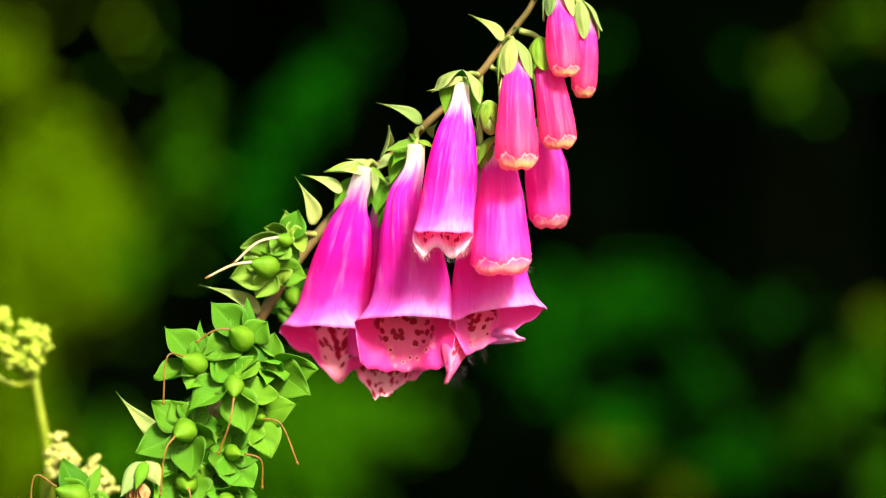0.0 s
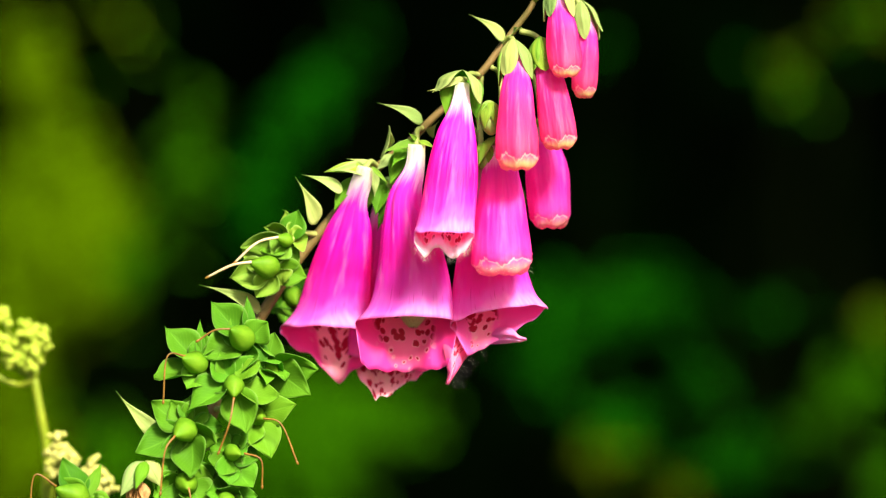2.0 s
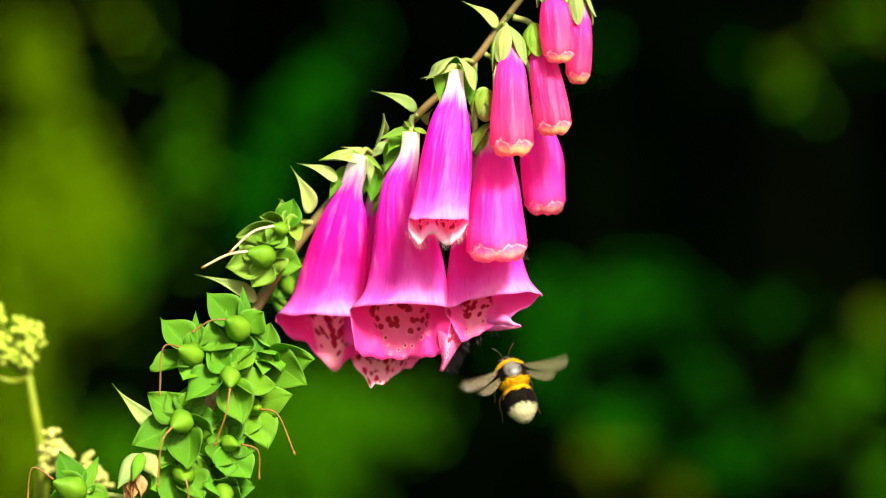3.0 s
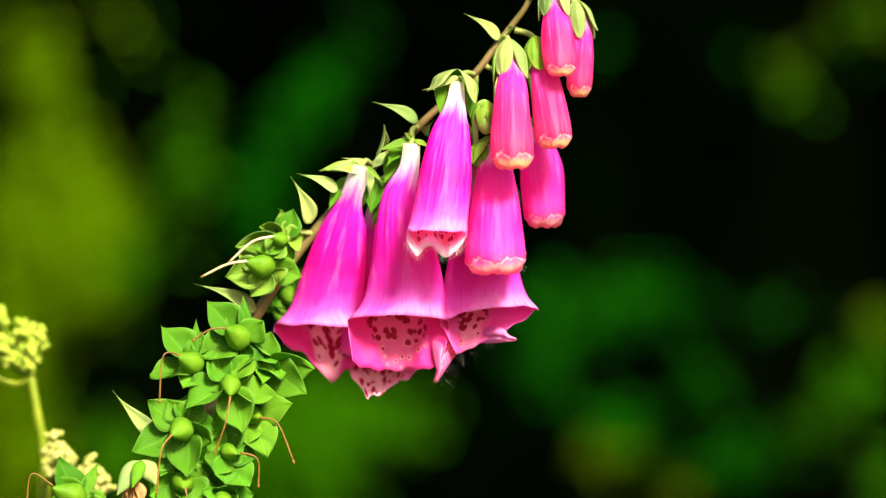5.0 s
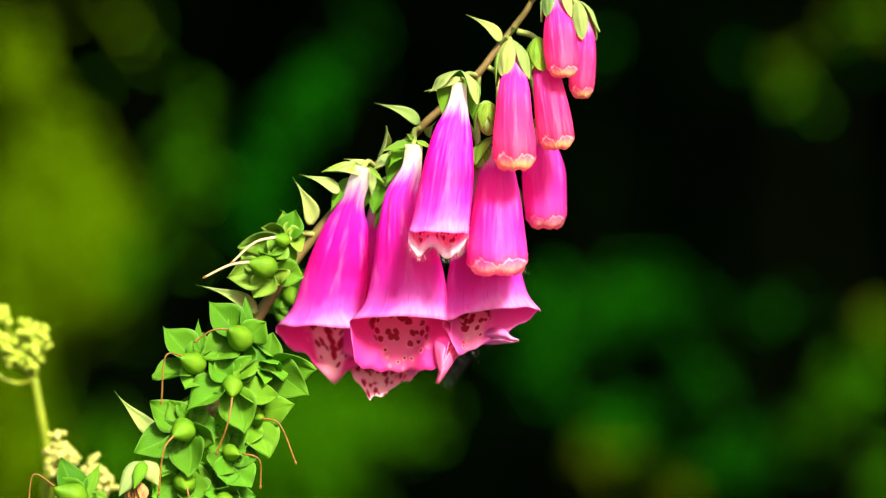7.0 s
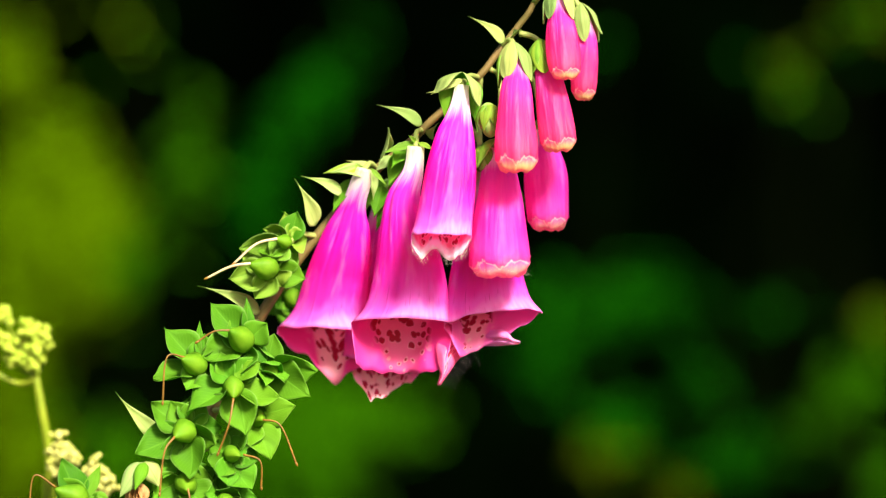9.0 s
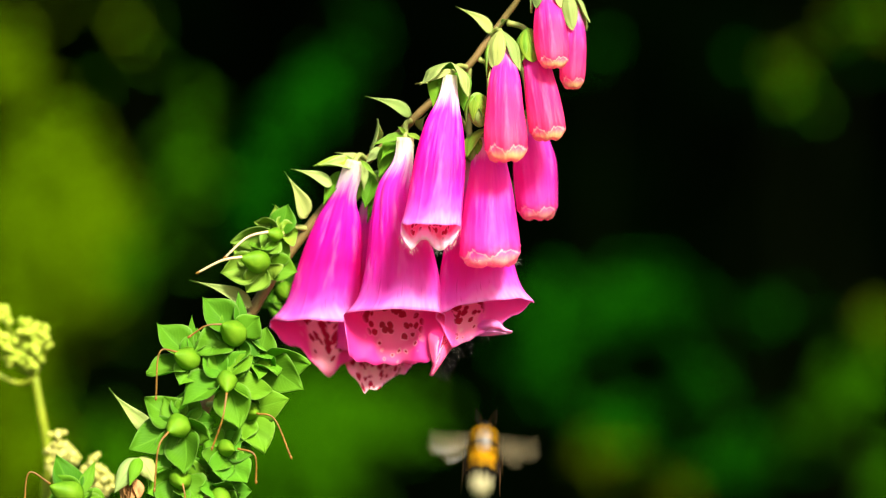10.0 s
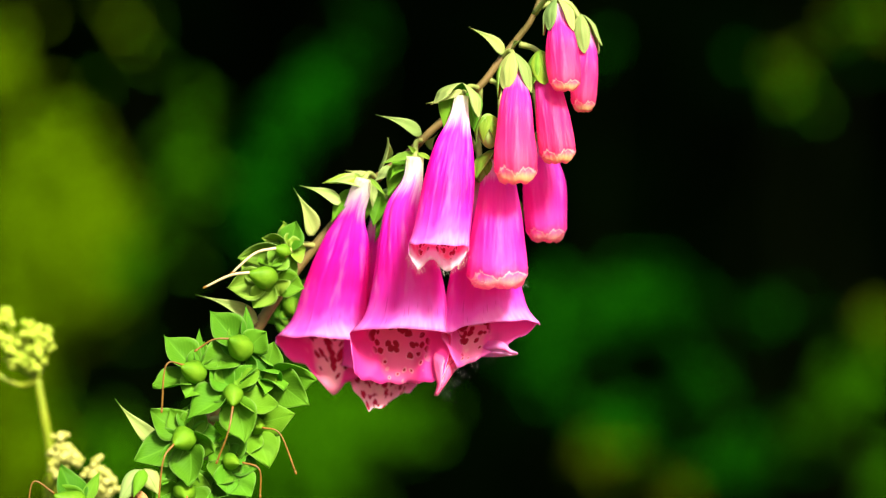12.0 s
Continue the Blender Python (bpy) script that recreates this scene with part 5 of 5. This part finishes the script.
# ---- what moves ----
def motions():
    # the plant nods in the wind: seconds, shift across and up (mm) of the axis of view, lean (degrees, clockwise)
    sway = [(0, 0, -0, 0), (0.5, -0.07, -1.48, 0.27), (1, -0.45, -1.61, 0.28), (1.5, 0.04, -0.06, 0.02), (2, 0.04, -0.03, 0.07), (2.5, -0.64, 0.81, -0.39), (3, -0.91, 2.8, -0.55), (3.4, -0.75, 2.75, -0.55), (3.9, -0.5, 0.75, -0.1), (4.4, -1, -1.75, 0.5), (4.8, -1.1, -1.39, 0.46), (5, -1.05, 0.17, 0.05), (5.5, 0.03, 1.32, -0.07), (6, -0.22, -1.83, 0.56), (6.5, -1.43, -2.9, 0.55), (7, -0.58, -0.08, 0.11), (7.5, -0.62, 0.75, 0), (8, -0.38, -1, 0.3), (8.5, -0.5, -1.5, 0.45), (9, -0.21, -0.47, 0.25), (9.5, -0.89, 0.77, -0.03), (10, -2.17, 1.59, -0.62), (10.5, -1.5, 1.74, -0.44), (11, -0.92, 1.69, -0.23), (11.5, -0.61, -1.31, 0.19), (12, -0.52, -2.81, 0.65)]
    axis = Vector((0, 0, 1.1))
    rows = []
    for t, dx, dz, turn in sway:
        m = Matrix.Translation(axis + Vector((dx, 0, dz)) / 1000) @ Matrix.Rotation(radians(turn), 4, "Y") @ Matrix.Translation(FOOT - axis)
        rows.append((t, m))
    walk(foxglove, rows)
    # the bells and buds hang loosely and swing a little on their stalks (degrees, to the right)
    swings = [(0, 0, 0, 0, 0), (0.5, -0.03, 0.01, -0.08, -0.55), (1, -0.02, 0.02, -0.47, -0.56), (1.5, 0.11, 0.39, 0.33, 0.22), (2, 0.15, 0.42, 0.34, 0.22), (2.5, -0.24, -0.36, -0.18, -0.19), (3, -0.46, -0.38, -0.14, -0.08), (4.8, -0.44, -1.69, -0.43, 0), (5, -0.76, -1.49, -0.51, -0.21), (5.5, -0.37, -0.77, 0.34, 0.27), (6, -0.53, -1.2, -0.24, -0.23), (6.5, -0.72, -1.95, -1.08, -1.33), (7, -0.69, -1.41, -0.66, -0.48), (9, -0.74, -1.35, -0.26, -0.52), (9.5, -0.86, -1.14, -0.38, -0.3), (10, -0.64, -1.55, -0.73, -1.4), (10.5, -0.86, -1.32, -0.59, -0.54), (11, -0.53, -1.62, -0.73, -1.17), (11.5, 0.1, -0.87, -0.81, -1.44), (12, -0.56, -1.53, -0.75, -0.8)]
    for ob, share, col in ((f_left, 0.6, 0), (f_mid, 1.0, 0), (f_rear_low, 1.0, 0), (f_right, 1.0, 1), (f_rear_right, 1.0, 1), (f_front, 1.0, 2), (b_low, 0.8, 2), (b_side, 1.0, 3)):
        rest = ob.location.copy()
        walk(ob, [(row[0], Matrix.Translation(rest) @ Matrix.Rotation(radians(-share * row[1 + col]), 4, "Y")) for row in swings])
    # the leafy lower part of the spike bends less than the top (millimetres across and up)
    bend = [(0, 0, -0), (0.5, 0.2, 0.18), (1, 0.25, 0.26), (1.5, -0.03, 0.03), (2, -0, 0.04), (2.5, -0.01, -0.1), (3, -0.23, -0.35), (4.8, 0.62, 0.47), (5, 0.29, 0.03), (5.5, -0.06, -0.13), (6, 0.41, 0.25), (6.5, 0.83, 0.53), (7, 0.3, 0.05), (9, 0.25, 0.06), (9.5, 0.21, -0.08), (10, 0.28, -0.04), (10.5, 0.16, -0.15), (11, 0.06, -0.22), (11.5, 0.37, 0.26), (12, 0.66, 0.39)]
    for ob in LOW:
        rest = ob.location.copy()
        share = min(1.0, max(0.0, (1.1 - (rest.z + FOOT.z)) / 0.030))
        walk(ob, [(t, Matrix.Translation(rest + Vector((dx, 0, dz)) * share / 1000)) for t, dx, dz in bend])
    # the herb trembles
    walk(herb, [(t, pose(HERB_FOOT.x + dx / 1000, HERB_FOOT.y, HERB_FOOT.z + dz / 1000)) for t, dx, dz in [(0, 0, -0), (0.5, 0, -0), (1, 0.25, -0), (1.5, -0.38, 0.12), (2, -0.12, 0.12), (2.5, -0.12, -0), (3, -1.5, 0.88), (5, -0.88, 0.38), (5.5, -0.75, 0.75), (6, 0.38, 0.12), (6.5, -0.12, 0.12), (7, -0.12, 0.38), (9, 0.25, 0.38), (9.5, -0.75, 0.5), (10, 0, 0.5), (10.5, -0.88, 0.75), (11, 0.25, 0.38), (11.5, -0.5, 0.5), (12, 0.62, -0)]])

    # the far sapling's sway is added to imitate changing light (seconds, millimetres across)
    rest = sapling.location.copy()
    walk(sapling, [(t, Matrix.Translation(rest + Vector((dx / 1000, 0, 0)))) for t, dx in [(0, -8), (1, 0), (2.5, 10), (5, 12), (6, 4), (7, 0), (9, -6), (10.5, -10), (12, -15)]])

    # the bee: seconds, head and tail (mm across, mm up, mm behind), back's direction
    flight = [
        (0, -6.75, 0.12, -1, -6.62, -13, -2, (0, -1, 0)),
        (1.8, -6.75, 1.38, -1, -6.62, -11.75, -2, (0, -1, 0)),
        (2, -6.38, -1.38, -2, -6.62, -15.62, -3, (0, -1, 0)),
        (2.1, -8.75, -6.12, -3, -9.38, -23.88, -4, (0, -1, 0.1)),
        (2.2, -7, -27.75, -22, -11.62, -44.5, -20, (0, -1, 0.3)),
        (2.3, -6.12, -48.62, -25, -8.62, -64.88, -22, (0, -1, 0.4)),
        (2.45, -4.88, -58, -22, -6.12, -73.62, -25, (0, -1, 0.4)),
        (2.6, -4.25, -49.25, -20, -5.75, -64.88, -25, (0, -1, 0.4)),
        (2.7, 1.25, -33.88, -8, -1.5, -48.88, -16, (0, -1, 0.4)),
        (2.8, 8.5, -30.12, 2, 7.88, -38.62, -13, (0, -0.7, 0.7)),
        (2.9, 11, -23.88, 0, 10.5, -35.5, -13, (0, -0.8, 0.6)),
        (3, 13.5, -23.38, -4, 18.5, -37.62, -12, (0.1, -1, 0.3)),
        (3.1, 12, -18.38, -3, 18.38, -32, -11, (0.3, -1, 0.3)),
        (3.2, 11, -16.62, -2, 20.25, -29.88, -8, (0.4, -1, 0.2)),
        (3.4, 11, -13, -4, 18.25, -26.12, -8, (0.4, -1, 0.1)),
        (3.6, 10.5, -4.88, -1, 12, -19.62, -4, (0.2, -1, 0)),
        (3.9, 10.25, 2.62, 1, 11, -11.12, 0, (0, -1, 0)),
        (5, 10.25, 3.25, 1, 10.75, -10.5, 0, (0, -1, 0)),
        (9.2, 10.25, 2, 1, 11, -11.75, 0, (0, -1, 0)),
        (9.4, 11, -0.5, 0, 12.25, -16.75, -3, (0.3, -1, 0)),
        (9.5, 12.5, -8.4, -3, 11.9, -24, -9, (0.7, -1, 0)),
        (9.6, 15.5, -18.62, -8, 5.5, -31.12, -16, (0.9, -0.6, 0.3)),
        (9.7, 16.62, -40.5, -20, 18, -56.12, -22, (0, -1, 0.4)),
        (9.8, 15.12, -53.62, -22, 15.75, -69.88, -24, (0, -1, 0.4)),
        (9.9, 10.75, -55.5, -20, 11, -71.12, -24, (0, -1, 0.4)),
        (10, 9.38, -38.62, -10, 8.12, -53.88, -18, (0, -1, 0.4)),
        (10.1, 17.75, -24.88, -6, 19, -38.38, -14, (0, -1, 0.4)),
        (10.2, 21.75, -21.38, -8, 36, -27.12, -10, (0.2, -0.6, 0.8)),
        (10.3, 18, -20.12, -8, 28.25, -28.88, -10, (0.5, -0.4, 0.8)),
        (10.4, 16.75, -20.88, -6, 26.75, -33.38, -10, (0.8, -0.4, 0.5)),
        (10.5, 17.3, -17.6, -4, 28, -33.0, -8, (0.9, 0.05, 0.45)),
        (10.6, 17.25, -20.12, 0, 28.5, -29.88, -4, (0.7, -0.4, 0.7)),
        (10.7, 15.75, -20.38, 4, 23.75, -33.88, 2, (0.9, -0.1, 0.4)),
        (10.8, 10, -21.38, 10, 20.75, -33.12, 6, (0.7, -0.4, 0.5)),
        (10.9, 3.5, -22.38, 17, 17.25, -31.88, 12, (0.6, -0.6, 0.7)),
        (11, 10.4, -19.6, 18, 5.6, -37.0, 16, (0.9, 0.16, 0.1)),
        (11.1, 9.75, -18.62, 19, 4.25, -33.12, 16, (0.85, 0.05, 0.35)),
        (11.2, 11, -18.38, 20, 1.5, -31.62, 17, (0.85, 0.05, 0.35)),
        (11.3, 10.5, -19.88, 20, 4, -32.38, 18, (0.85, 0.05, 0.35)),
        (11.4, 9.25, -19.8, 21, 4.8, -29.4, 19, (0.85, 0.05, 0.35)),
        (11.5, 9.6, -20.2, 22, 5.0, -28.9, 20, (0.85, 0.05, 0.35)),
        (11.6, 9.2, -18.9, 22, 4.9, -28.9, 21, (0.85, 0.05, 0.35)),
        (11.7, 8.5, -16.75, 22, 4.5, -29.88, 21, (0.85, 0.05, 0.35)),
        (11.8, 9.5, -14.25, 22, 6.25, -28.38, 22, (0.5, -0.8, 0.2)),
        (11.9, 10.5, -9.88, 22, 8.25, -24.88, 22, (0.2, -1, 0)),
        (12, 11.25, -4.88, 22, 10, -19.88, 22, (0.1, -1, 0))]
    rows = []
    for t, hx, hz, hd, tx, tz, td, up in flight:
        h, b = at(hx, hz, hd), at(tx, tz, td)
        fwd = (h - b).normalized()
        side = Vector(up).cross(fwd).normalized()
        top = fwd.cross(side)
        m = Matrix((fwd, side, top)).transposed().to_4x4()
        m.translation = (h + b) / 2
        rows.append((t, m))
    walk(bee, rows)
    # the wings beat while it flies and rest while it feeds
    for w, root, s in wings:
        rows, f = [], 0
        while f <= 360:
            t = f / 30
            flying = 2.05 < t < 3.5 or 9.55 < t < 11.65
            fold = s * (0 if flying else 26 if 9.4 < t < 9.56 else 62)
            lift = s * ((56, 68, 42)[f % 3] if 10.35 < t < 11.65 else (14, 48, -22)[f % 3] if flying else 4)
            rows.append((t, Matrix.Translation(root) @ Matrix.Rotation(radians(fold), 4, "Z") @ Matrix.Rotation(radians(lift), 4, "X")))
            f += 1
        walk(w, rows)


motions()
